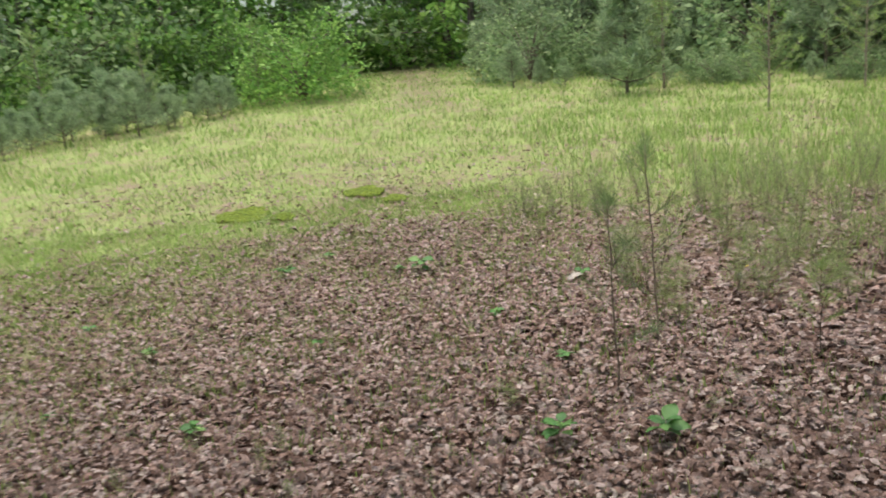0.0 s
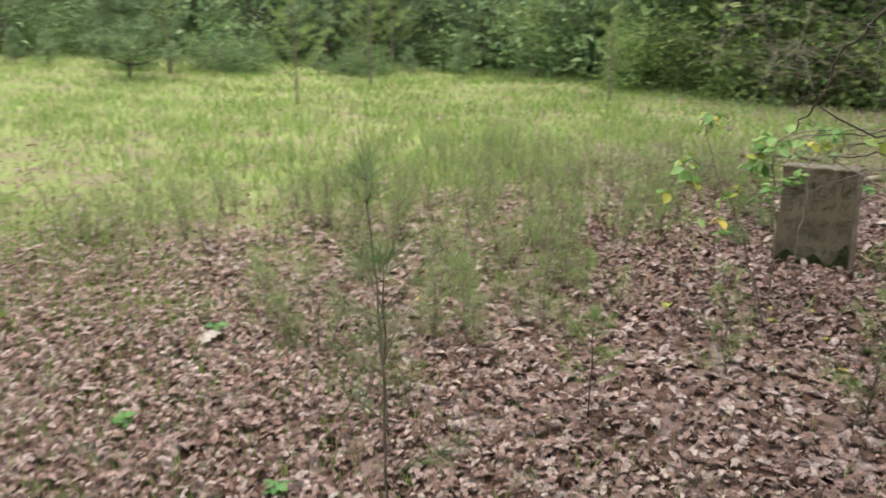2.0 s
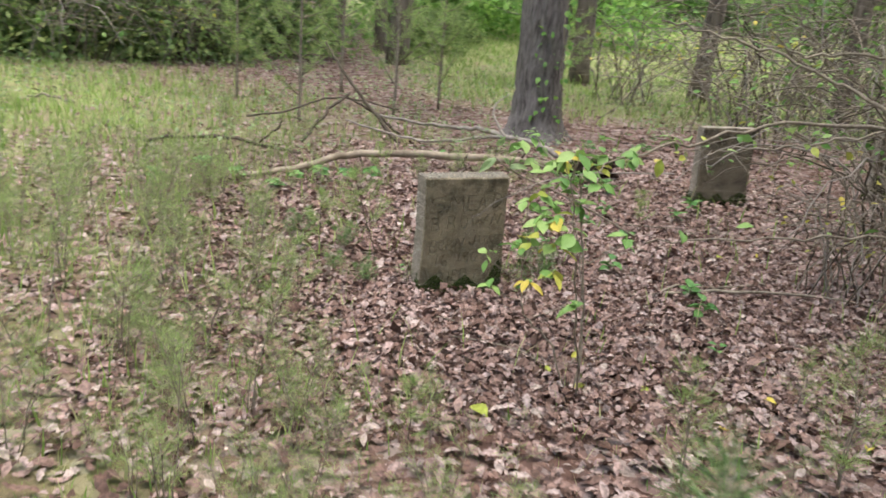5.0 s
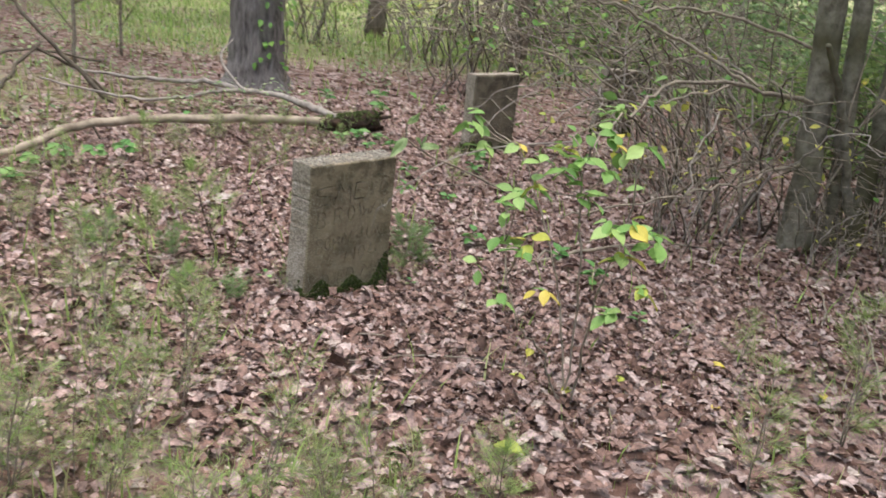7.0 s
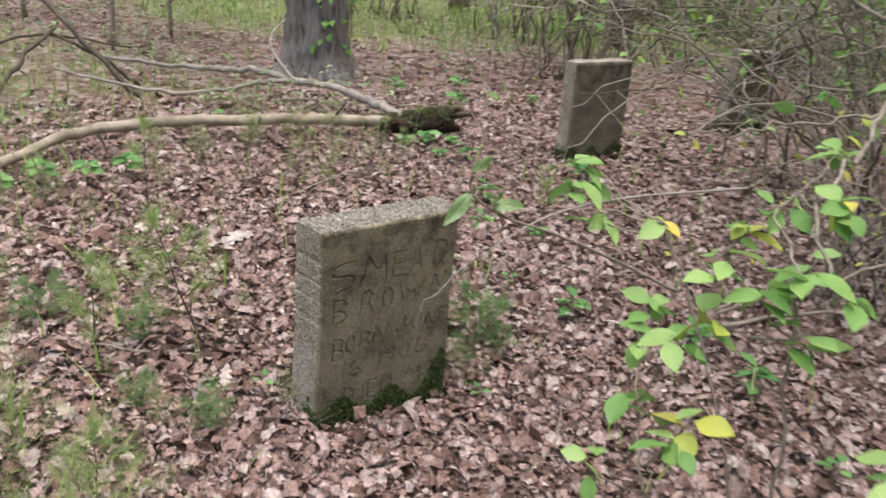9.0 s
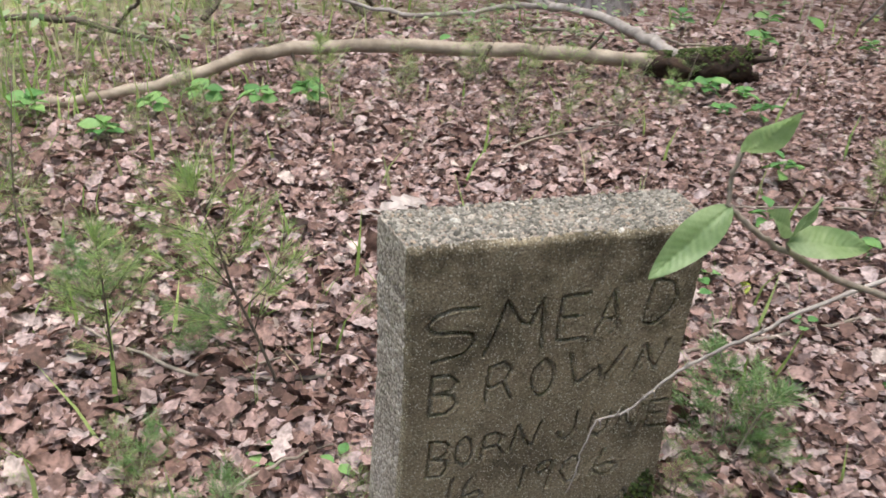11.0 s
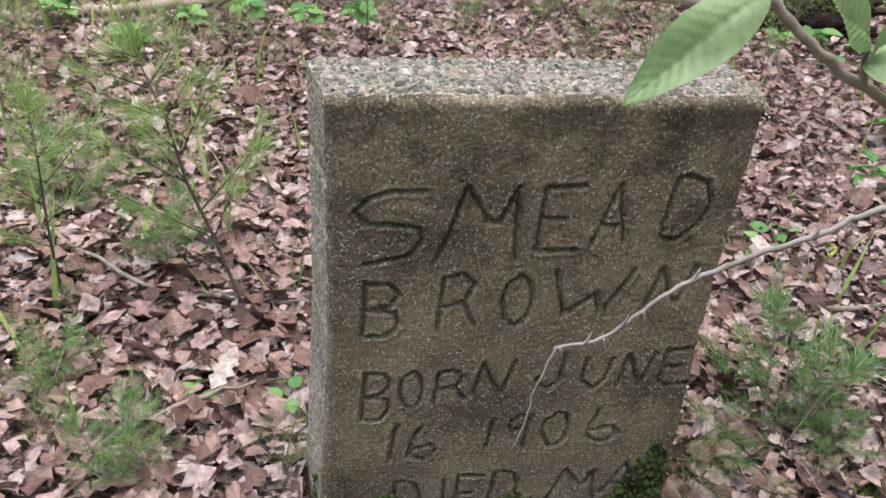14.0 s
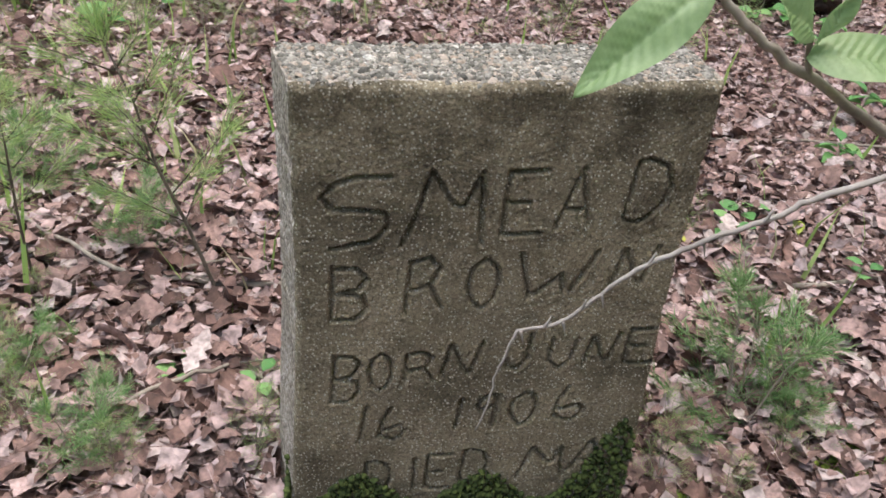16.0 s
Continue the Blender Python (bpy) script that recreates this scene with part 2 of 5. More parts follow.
def concrete(name, base, dark, seed=0.0):
    m, nt, b = material(name)
    tc = nt.nodes.new("ShaderNodeTexCoord").outputs["Object"]
    big = noise_node(nt, 5.5 + seed, 4, 0.6, tc)
    r = ramp(nt, [(0.36, dark), (0.5, base), (0.72, tuple(min(1, c * 1.4) for c in base))])
    nt.links.new(big.outputs[0], r.inputs[0])
    fine = noise_node(nt, 240, 4, 0.8, tc)
    g = ramp(nt, [(0.35, (0.5, 0.5, 0.5)), (0.65, (1.45, 1.45, 1.45))])
    nt.links.new(fine.outputs[0], g.inputs[0])
    col = mix(nt, "MULTIPLY", 1.0, r.outputs[0], g.outputs[0])
    vo = nt.nodes.new("ShaderNodeTexVoronoi")
    vo.inputs["Scale"].default_value = 230
    nt.links.new(tc, vo.inputs["Vector"])
    sp = ramp(nt, [(0.22, (1, 1, 1)), (0.32, (0, 0, 0))])
    nt.links.new(vo.outputs["Distance"], sp.inputs[0])
    few = ramp(nt, [(0.38, (0, 0, 0)), (0.50, (0.95, 0.95, 0.95))])
    nt.links.new(noise_node(nt, 90, 3, 0.7, tc).outputs[0], few.inputs[0])
    mask = mix(nt, "MULTIPLY", 1.0, sp.outputs[0], few.outputs[0])
    col = mix(nt, "MIX", mask, col, (0.62, 0.59, 0.50))
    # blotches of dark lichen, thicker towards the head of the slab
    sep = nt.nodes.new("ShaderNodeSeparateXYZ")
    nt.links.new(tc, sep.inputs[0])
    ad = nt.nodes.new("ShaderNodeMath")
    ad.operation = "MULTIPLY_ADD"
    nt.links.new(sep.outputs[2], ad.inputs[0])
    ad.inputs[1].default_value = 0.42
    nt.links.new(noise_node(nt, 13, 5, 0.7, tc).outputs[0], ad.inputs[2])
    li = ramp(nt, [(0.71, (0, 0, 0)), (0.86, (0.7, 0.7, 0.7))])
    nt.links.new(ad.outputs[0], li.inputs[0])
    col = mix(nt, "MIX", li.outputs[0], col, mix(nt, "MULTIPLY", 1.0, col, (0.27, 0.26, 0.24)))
    nt.links.new(col, b.inputs["Base Color"])
    b.inputs["Roughness"].default_value = 0.92
    b.inputs["Specular IOR Level"].default_value = 0.25
    bump(nt, b, fine.outputs[0], 1.0, 0.005)
    return m


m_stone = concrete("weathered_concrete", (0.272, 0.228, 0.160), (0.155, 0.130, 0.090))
# worn sand and gravel on sides and top, paler to paint in side light
m_aggregate_lit, nt, bs = material("worn_aggregate_lit")
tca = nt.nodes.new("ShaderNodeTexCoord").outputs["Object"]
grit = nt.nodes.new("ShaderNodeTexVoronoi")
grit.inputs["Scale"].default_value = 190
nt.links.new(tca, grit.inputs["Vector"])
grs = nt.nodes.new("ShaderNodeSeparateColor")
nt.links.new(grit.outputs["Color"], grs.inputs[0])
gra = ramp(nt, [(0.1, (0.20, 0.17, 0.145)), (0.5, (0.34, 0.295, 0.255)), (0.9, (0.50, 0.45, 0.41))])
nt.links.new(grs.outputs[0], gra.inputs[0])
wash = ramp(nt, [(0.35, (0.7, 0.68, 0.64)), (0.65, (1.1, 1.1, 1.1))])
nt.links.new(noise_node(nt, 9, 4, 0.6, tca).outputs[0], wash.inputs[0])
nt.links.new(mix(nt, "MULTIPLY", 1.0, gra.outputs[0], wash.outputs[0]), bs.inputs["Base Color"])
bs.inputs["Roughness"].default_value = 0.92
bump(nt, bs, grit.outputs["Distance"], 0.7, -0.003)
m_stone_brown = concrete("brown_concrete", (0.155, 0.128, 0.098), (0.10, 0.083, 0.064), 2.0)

# ground: soil and crumbled leaves under the trees, short sward and moss in the meadow
m_ground, nt, bs = material("woodland_floor")
tc = nt.nodes.new("ShaderNodeTexCoord").outputs["Object"]
zone = nt.nodes.new("ShaderNodeAttribute")
zone.attribute_name = "meadow"
vor = nt.nodes.new("ShaderNodeTexVoronoi")
vor.inputs["Scale"].default_value = 13
wob = noise_node(nt, 9, 3, 0.6, tc)
nt.links.new(mix(nt, "MIX", 0.12, tc, wob.outputs["Color"]), vor.inputs["Vector"])
sepc = nt.nodes.new("ShaderNodeSeparateColor")
nt.links.new(vor.outputs["Color"], sepc.inputs[0])
lit = ramp(nt, [(p, tuple(0.75 * c for c in col)) for p, col in BROWNS])
nt.links.new(sepc.outputs[0], lit.inputs[0])
gr = ramp(nt, [(0.38, (0.34, 0.265, 0.20)), (0.5, (0.31, 0.34, 0.15)), (0.6, (0.34, 0.42, 0.16)), (0.72, (0.46, 0.41, 0.28))])
nt.links.new(noise_node(nt, 1.7, 8, 0.75, tc).outputs[0], gr.inputs[0])
nt.links.new(mix(nt, "MIX", zone.outputs["Fac"], lit.outputs[0], gr.outputs[0]), bs.inputs["Base Color"])
bs.inputs["Roughness"].default_value = 0.95
bs.inputs["Specular IOR Level"].default_value = 0.15
bump(nt, bs, noise_node(nt, 30, 4, 0.7, tc).outputs[0], 1.0, 0.03)

# ---- ground sheet ----
def spread(lo, hi, step, far):
    core = np.arange(lo, hi + step, step)
    out = np.cumsum(step * 1.16 ** np.arange(1, 60))
    out = out[out < far]
    return np.concatenate([(lo - out)[::-1], core, hi + out])


gx, gy = spread(-9, 6, 0.12, 700), spread(-8, 8, 0.12, 700)
X, Y = np.meshgrid(gx, gy, indexing="ij")
Z = height(np.clip(X, -60, 60), np.clip(Y, -60, 80)) + 0.006 * rng.normal(size=X.shape) * (np.abs(X) < 9)
nx, ny = X.shape
i, j = np.meshgrid(np.arange(nx - 1), np.arange(ny - 1), indexing="ij")
gf = np.stack([i * ny + j, (i + 1) * ny + j, (i + 1) * ny + j + 1, i * ny + j + 1], -1).reshape(-1, 4)
ground = shape("ground", np.stack([X, Y, Z], -1).reshape(-1, 3), gf, m_ground)
tagged(ground, "woodland floor of soil and crumbled leaves running into a grassy meadow", "ground", kind="structure")
att = ground.data.attributes.new("meadow", "FLOAT", "POINT")
att.data.foreach_set("value", grassy(X, Y).astype(np.float32).ravel())


def empty(name, at=(0, 0, 0), label="", category="", group=""):
    e = new(name)
    e.matrix_world = at if isinstance(at, Matrix) else Matrix.Translation(at)
    e.empty_display_size = 0.1
    return tagged(e, label, category, group)


# ---- inscription: a stroke alphabet on a 4 x 6 grid ----
GLYPHS = {
    "S": [[(4, 6), (2, 6), (.7, 5.4), (0, 4.4), (.6, 3.4), (2.6, 3.3), (3.8, 3), (4, 1.9), (3.2, .7), (.6, 0)]],
    "M": [[(0, 0), (.6, 2.2), (1.3, 6), (2.5, 3.2), (3, 3.2), (3.7, 6), (4, 0)]],
    "E": [[(.2, 6), (0, 0), (4, .1)], [(.2, 5.9), (4, 6)], [(.1, 3), (2.6, 3.1)]],
    "A": [[(0, 0), (2.4, 6), (4, .3)], [(1, 2), (3.4, 2)]],
    "D": [[(.4, 5.8), (0, .2), (1.6, 0), (3.4, 1.6), (4, 3.5), (3.2, 5.4), (1.4, 6), (.4, 5.8)]],
    "B": [[(.2, 6), (0, 0)], [(.2, 5.8), (2.6, 5.8), (3.7, 4.7), (2.9, 3.5), (.6, 3)], [(.6, 3), (3.3, 2.7), (3.8, 1.4), (2.6, .1), (0, 0)]],
    "R": [[(.4, 5.5), (0, 0)], [(.4, 5.5), (2.3, 6), (3.6, 5), (2.9, 3.3), (.5, 2.4)], [(2.6, 3), (4, .6)]],
    "O": [[(2, 6), (.4, 4.8), (0, 3), (.6, .9), (2, 0), (3.4, 1), (4, 3), (3.5, 4.9), (2, 6)]],
    "W": [[(0, 6), (.7, 0), (2.3, 3), (2.5, .5)], [(4, 6), (2.9, .8)]],
    "N": [[(0, 0), (.9, 5.8), (2, 2), (2.9, .2), (4, 6)]],
    "J": [[(4, 6), (3.6, 1.6), (2.2, .2), (.6, .4), (0, 2)]],
    "U": [[(.2, 6), (0, 1.6), (1.8, 0), (3.4, 2), (4, 6)]],
    "T": [[(0, 6), (4, 6)], [(2, 6), (2, 0)]],
    "Y": [[(0, 6), (2, 3), (4, 6)], [(2, 3), (2, 0)]],
    "I": [[(2, 0), (2, 6)]],
    "1": [[(0, 0), (4, 6)]],
    "6": [[(1.4, 6), (.3, 3.4), (0, .6), (2.4, 0), (4, 1.6), (3.2, 2.8), (.4, 1.9)]],
    "9": [[(4, 6), (1.6, 6), (0, 4.4), (1, 3.3), (3.2, 4.2), (4, 6), (3.4, 0)]],
    "0": [[(2, 6), (.3, 4.6), (0, 2.4), (1.4, 0), (3.2, 1), (4, 3.6), (3.2, 5.6), (2, 6)]],
}
# letter, left, foot, width, height on the face of the slab
LINE_1 = [("S", -.196, .478, .074, .091), ("M", -.106, .482, .092, .092), ("E", .008, .494, .044, .081), ("A", .069, .501, .037, .076), ("D", .147, .508, .048, .079)]
LINE_2 = [("B", -.186, .377, .045, .076), ("R", -.097, .385, .043, .080), ("O", -.023, .391, .037, .071), ("W", .036, .406, .090, .062), ("N", .148, .418, .050, .056)]
LINE_3 = [("B", -.181, .246, .036, .077), ("O", -.136, .264, .029, .060), ("R", -.092, .272, .038, .053), ("N", -.044, .285, .049, .053), ("J", .034, .295, .031, .055),
          ("U", .090, .294, .033, .047), ("N", .135, .299, .040, .050), ("E", .187, .301, .036, .054)]
LINE_4 = [("1", -.143, .173, .007, .064), ("6", -.117, .178, .034, .056), ("1", -.017, .196, .005, .050), ("9", .008, .192, .026, .060), ("0", .051, .198, .034, .058), ("6", .109, .206, .038, .058)]
LINE_5 = [("D", -.134, .066, .037, .072), ("I", -.068, .076, .004, .065), ("E", -.049, .082, .032, .066), ("D", -.003, .094, .035, .062), ("M", .070, .098, .062, .057), ("A", .140, .112, .046, .056)]


def carving(xs, zs, lines, width=0.0037, depth=0.0080):
    """How deep the face is cut at each point of a grid."""
    cut = np.zeros((len(xs), len(zs)))
    for g, x0, z0, w, h in itertools.chain(*lines):
        for stroke in GLYPHS[g]:
            pts = [(x0 + w * u / 4, z0 + h * v / 6) for u, v in stroke]
            for (ax, az), (bx, bz) in zip(pts, pts[1:]):
                ia, ib = np.searchsorted(xs, (min(ax, bx) - .014, max(ax, bx) + .014))
                ja, jb = np.searchsorted(zs, (min(az, bz) - .014, max(az, bz) + .014))
                px, pz = np.meshgrid(xs[ia:ib], zs[ja:jb], indexing="ij")
                dx, dz = bx - ax, bz - az
                u = np.clip(((px - ax) * dx + (pz - az) * dz) / (dx * dx + dz * dz + 1e-9), 0, 1)
                d = np.hypot(px - ax - u * dx, pz - az - u * dz)
                d = d + 0.0011 * np.sin(px * 900 + pz * 700) * np.sin(pz * 1100 - px * 500)
                groove = depth * (1 - smooth(width * 0.25, width, d)) - 0.0012 * smooth(width * .8, width * 1.3, d) * (1 - smooth(width * 1.3, width * 2.4, d))
                part_of = cut[ia:ib, ja:jb]
                cut[ia:ib, ja:jb] = np.where(np.abs(groove) > np.abs(part_of), groove, part_of)
    return cut


def slab(name, w, thick, h, lines, step, stone, parent, slope=0.0, seed=0, wear=1.0, splay=0.0):
    r = np.random.default_rng(seed)
    nx_, nz_ = int(w / step) + 1, int((h + 0.06) / step) + 1
    u, v = np.linspace(-1, 1, nx_), np.linspace(0, 1, nz_)
    xs, zs = u * w / 2, -0.06 + v * (h + 0.06)
    U, V = np.meshgrid(u, v, indexing="ij")
    P, Q = np.meshgrid(xs, zs, indexing="ij")
    cut = carving(xs, zs, lines) if lines else np.zeros_like(P)
    rough = 0.0005 * r.normal(size=P.shape) * wear + 0.0008 * np.sin(31 * P + 3 * np.sin(17 * Q)) * np.sin(23 * Q + seed)
    edge = np.minimum(np.minimum(w / 2 - np.abs(P), h - Q), 0.03)
    rim = 0.011
    round_off = np.where(edge < rim, rim - np.sqrt(np.clip(rim ** 2 - (rim - edge) ** 2, 0, None)), 0)
    chips = 0.008 * np.clip(np.sin(47 * Q + 5 * np.sin(13 * Q) + seed) - 0.72, 0, 1) * (np.abs(U) > 0.97) * U
    flare = 0.018 * (1 - V) * np.clip(U, 0, 1) + 0.003 * np.sin(9 * Q + 1.3 * seed) * U - chips
    front = np.stack([P + flare, cut + rough + round_off, Q + slope * P * smooth(0, 1, V) + 0.0008 * np.sin(40 * P) * (V > .9)], -1)
    n = nx_ * nz_
    idx = np.arange(n).reshape(nx_, nz_)
    faces = np.stack([idx[:-1, :-1], idx[1:, :-1], idx[1:, 1:], idx[:-1, 1:]], -1).reshape(-1, 4)
    ring = np.concatenate([idx[:, 0], idx[-1, 1:], idx[-2::-1, -1], idx[0, -2:0:-1]])
    base = front.reshape(-1, 3)
    layers, all_f, last = [base], [faces], ring
    cols = 14
    for k in range(1, cols + 1):
        lay = base[ring].copy()
        lay[:, 1] = rim + (thick - rim) * k / cols
        lay[:, 0] -= splay * k / cols * np.clip(-lay[:, 0] / (w / 2), 0, 1) ** 2
        lay += 0.0003 * r.normal(size=lay.shape) * wear
        s = 1 - 0.02 * smooth(cols - 1.5, cols, k)
        lay[:, 0] *= s
        lay[:, 2] = lay[:, 2] * s + 0.001
        ids = n + np.arange(len(ring)) + (k - 1) * len(ring)
        all_f.append(np.stack([last, ids, np.roll(ids, -1), np.roll(last, -1)], -1))
        layers.append(lay)
        last = ids
    back = base[ring].mean(0)
    back[1] = thick
    layers.append(back[None])
    c = n + cols * len(ring)
    m = len(last)
    mid = np.full(m, c)
    nxt = np.roll(last, -1)
    tri = np.stack([last, mid, nxt], -1)
    me = bpy.data.meshes.new(name)
    quads = np.concatenate(all_f)
    # all faces behind the front get the aggregate lightened to look lit
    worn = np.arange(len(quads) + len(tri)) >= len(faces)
    me.from_pydata(np.concatenate(layers).tolist(), [], quads.tolist() + tri.tolist())
    me.materials.append(stone)
    me.materials.append(m_aggregate_lit)
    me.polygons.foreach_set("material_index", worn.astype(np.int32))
    me.polygons.foreach_set("use_smooth", np.ones(len(me.polygons), bool))
    ob = new(name, me)
    ob.parent = parent
    return ob


PEB = np.array([(1, 0, 0), (0, 1, 0), (-1, 0, 0), (0, -1, 0), (0, 0, .75), (.55, .55, .5), (-.55, .55, .5), (-.55, -.55, .5), (.55, -.55, .5)], float)
PEB_F = [(0, 5, 8), (0, 1, 5), (1, 6, 5), (1, 2, 6), (2, 7, 6), (2, 3, 7), (3, 8, 7), (3, 0, 8), (5, 6, 4), (6, 7, 4), (7, 8, 4), (8, 5, 4)]


def pebbles(parent, w, thick, h, slope, n=8500):
    r = np.random.default_rng(5)
    x, y = r.uniform(-w / 2 + .003, w / 2 - .003, n), r.uniform(.006, thick - .004, n)
    x = x - .026 * y / thick * np.clip(-x / (w / 2), 0, 1) ** 2
    z = h + slope * x + 0.001 - 0.007 * smooth(.02, .004, y)
    s = r.gamma(4, .0005, n) + .0009
    size = np.stack([s * r.uniform(.8, 1.4, n), s * r.uniform(.8, 1.2, n), s * r.uniform(.7, 1.2, n)], 1)
    v, f = scatter(PEB, PEB_F, np.stack([x, y, z], 1), turns(r.uniform(0, 6.3, n), r.normal(0, .35, n), r.normal(0, .35, n)), size)
    return tagged(shape("pebble_aggregate", v, f, m_pebble, parent, True), "exposed rounded pebbles bedded in the worn top", kind="stuff")


def moss_fringe(parent, w, thick, n, seed, high=0.115):
    r = np.random.default_rng(seed)
    along = r.uniform(-w / 2, w / 2, n)
    side = r.random(n)
    x = np.where(side < .7, along, np.sign(along) * (w / 2 + .002))
    y = np.where(side < .7, -.004, r.uniform(0, thick, n))
    top = high * (0.5 + 0.5 * np.sin(19 * along + seed) ** 2) * (1 + .9 * smooth(.12, .22, along))
    z = r.uniform(-.01, 1, n) * top
    s = r.uniform(.0025, .007, n)
    v, f = scatter(PEB, PEB_F, np.stack([x * 1.035, y, z], 1), turns(r.uniform(0, 6.3, n), r.uniform(-1.5, 1.5, n), r.uniform(-1.5, 1.5, n)), s)
    return shape("moss", v, f, m_moss, parent)


def headstone(at, yaw, w, thick, h, lines, step, stone, label, slope=0.0, seed=0, lean=0.0, pebbly=False):
    e = empty("headstone", pose(*at, lean, 0, yaw), label, "gravestone")
    slab("slab", w, thick, h, lines, step, stone, e, slope, seed, splay=.026 if pebbly else 0)
    if pebbly:
        pebbles(e, w, thick, h, slope)
    tagged(moss_fringe(e, w, thick, 3200 if pebbly else 1400, seed), "dark green moss creeping up the foot")
    return e


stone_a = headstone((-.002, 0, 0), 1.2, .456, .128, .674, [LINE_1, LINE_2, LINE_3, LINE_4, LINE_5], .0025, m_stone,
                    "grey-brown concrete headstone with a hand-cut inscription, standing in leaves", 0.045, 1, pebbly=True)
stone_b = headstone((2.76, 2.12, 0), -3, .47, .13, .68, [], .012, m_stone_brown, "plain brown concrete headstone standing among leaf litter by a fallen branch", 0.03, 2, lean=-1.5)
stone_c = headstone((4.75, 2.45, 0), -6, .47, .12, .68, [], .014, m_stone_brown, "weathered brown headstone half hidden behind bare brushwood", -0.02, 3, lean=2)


# ---- woody things ----
def limb(name, points, radii, mat, parent=None, n=16, sides=7, rough=0.06, jitter=0.0, label=""):
    c = curve(points, n, jitter)
    v, f = tube(c, radii, sides, rough)
    ob = shape(name, v, f, mat, parent)
    if label:
        tagged(ob, label)
    return ob


log = empty("fallen_branch", (0, 0, 0), "long barkless tan fallen branch lying across low weeds", "fallen branch")
limb("main_limb", [(-2.3, 2.35, .04), (-1.6, 2.35, .045), (-1.15, 2.5, .06), (-.75, 2.72, .09), (-.42, 2.95, .14), (.1, 3.06, .155), (.9, 3.0, .155), (1.4, 2.92, .14), (1.72, 2.87, .13)],
     [.012, .02, .026, .031, .034, .037, .038], m_bare_wood, log, 60, 12, .07, .004)
for x0, y0, a, b in ((.62, 3.02, .1, -.16), (.7, 3.0, -.1, -.17), (-.3, 3.0, .06, -.14), (1.2, 2.95, .05, .1)):
    limb("broken_twig", [(x0, y0, .18), (x0 + a * .5, y0 - .03, .18 + b * .5), (x0 + a, y0 - .05, .18 + b)], [.012, .006], m_dark_twig, log, 6, 5)

butt = empty("rotten_log", (0, 0, 0), "short dark rotten jagged log end with moss on its flank", "log")
cv = curve([(1.5, 2.9, .12), (1.68, 2.87, .12), (1.85, 2.84, .13), (2.02, 2.8, .15)], 18)
v, f = tube(cv, [.045, .065, .08, .085], 18, .22)
shape("log_body", v, f, m_rot, butt)
for k, (a, L) in enumerate(((.4, .16), (1.3, .08), (2.4, .13), (3.6, .05), (4.8, .10))):
    r0 = .06
    limb("shard", [(1.9, 2.82 + r0 * math.cos(a), .14 + r0 * math.sin(a)), (1.99, 2.8 + r0 * math.cos(a), .145 + r0 * math.sin(a)), (2.0 + L, 2.79 + r0 * 1.1 * math.cos(a), .15 + r0 * 1.2 * math.sin(a))], [.028, .024, .012], m_rot, butt, 7, 5, .25)
r = np.random.default_rng(31)
nm = 900
ax_ = r.uniform(0, 1, nm)
ang_ = r.normal(1.7, .7, nm)
cxyz = np.stack([1.5 + .5 * ax_, 2.94 - .14 * ax_ + (.06 + .035 * ax_) * np.cos(ang_), .11 + .04 * ax_ + (.06 + .035 * ax_) * np.sin(ang_)], 1)
v, f = scatter(PEB, PEB_F, cxyz, turns(r.uniform(0, 6.3, nm), r.uniform(-1, 1, nm), r.uniform(-1, 1, nm)), r.uniform(.004, .011, nm))
shape("moss", v, f, m_moss, butt)

fork = empty("forked_dead_branch", (0, 0, 0), "pale grey forked dead branch lying near the big tree", "fallen branch")
limb("main_limb", [(1.66, 2.88, .17), (1.6, 3.15, .19), (1.5, 3.5, .21), (1.35, 3.85, .2), (1.1, 4.05, .16), (.8, 4.05, .1)], [.032, .032, .027, .022, .017, .012], m_grey_wood, fork, 30, 9, .08, .006)
limb("side_limb", [(1.35, 3.85, .2), (1.1, 4.35, .19), (.7, 4.6, .16), (.1, 4.9, .2)], [.03, .022, .012], m_grey_wood, fork, 20, 7, .08, .006)
limb("side_limb", [(.8, 4.05, .1), (.3, 4.1, .1), (-.3, 4.35, .22)], [.018, .008], m_grey_wood, fork, 14, 6, .08, .006)
limb("side_limb", [(1.3, 3.9, .2), (1.25, 4.3, .4), (1.5, 4.6, .55)], [.016, .006], m_grey_wood, fork, 10, 5, .08, .004)

crossed = empty("crossed_dead_branches", (0, 0, 0), "dark dead branches leaning together above brown weeds", "fallen branch")
for pts, rad in (([(-1.3, 4.4, .2), (-.8, 4.4, .3), (-.4, 4.5, .42), (.3, 4.7, .3)], [.012, .008]), ([(-.75, 4.1, .02), (-.5, 4.3, .3), (-.25, 4.5, .48)], [.02, .012]),
                 ([(.25, 4.2, .02), (0, 4.4, .3), (-.35, 4.7, .72), (-.5, 4.9, .95)], [.024, .009]), ([(.3, 4.5, .04), (.1, 4.5, .22), (-.3, 4.5, .45)], [.02, .01]),
                 ([(-2.2, 3.7, .05), (-1.5, 3.75, .1), (-.95, 3.45, .06), (-.8, 3.1, .12)], [.02, .012]), ([(-1.15, 3.6, .1), (-1.0, 3.3, .28), (-.95, 3.25, .42)], [.012, .005])):
    limb("dead_limb", pts, rad, m_dark_twig, crossed, 18, 6, .08, .008)


def ground_at(x, y, up=0.0):
    return (x, y, float(height(x, y)) + up)


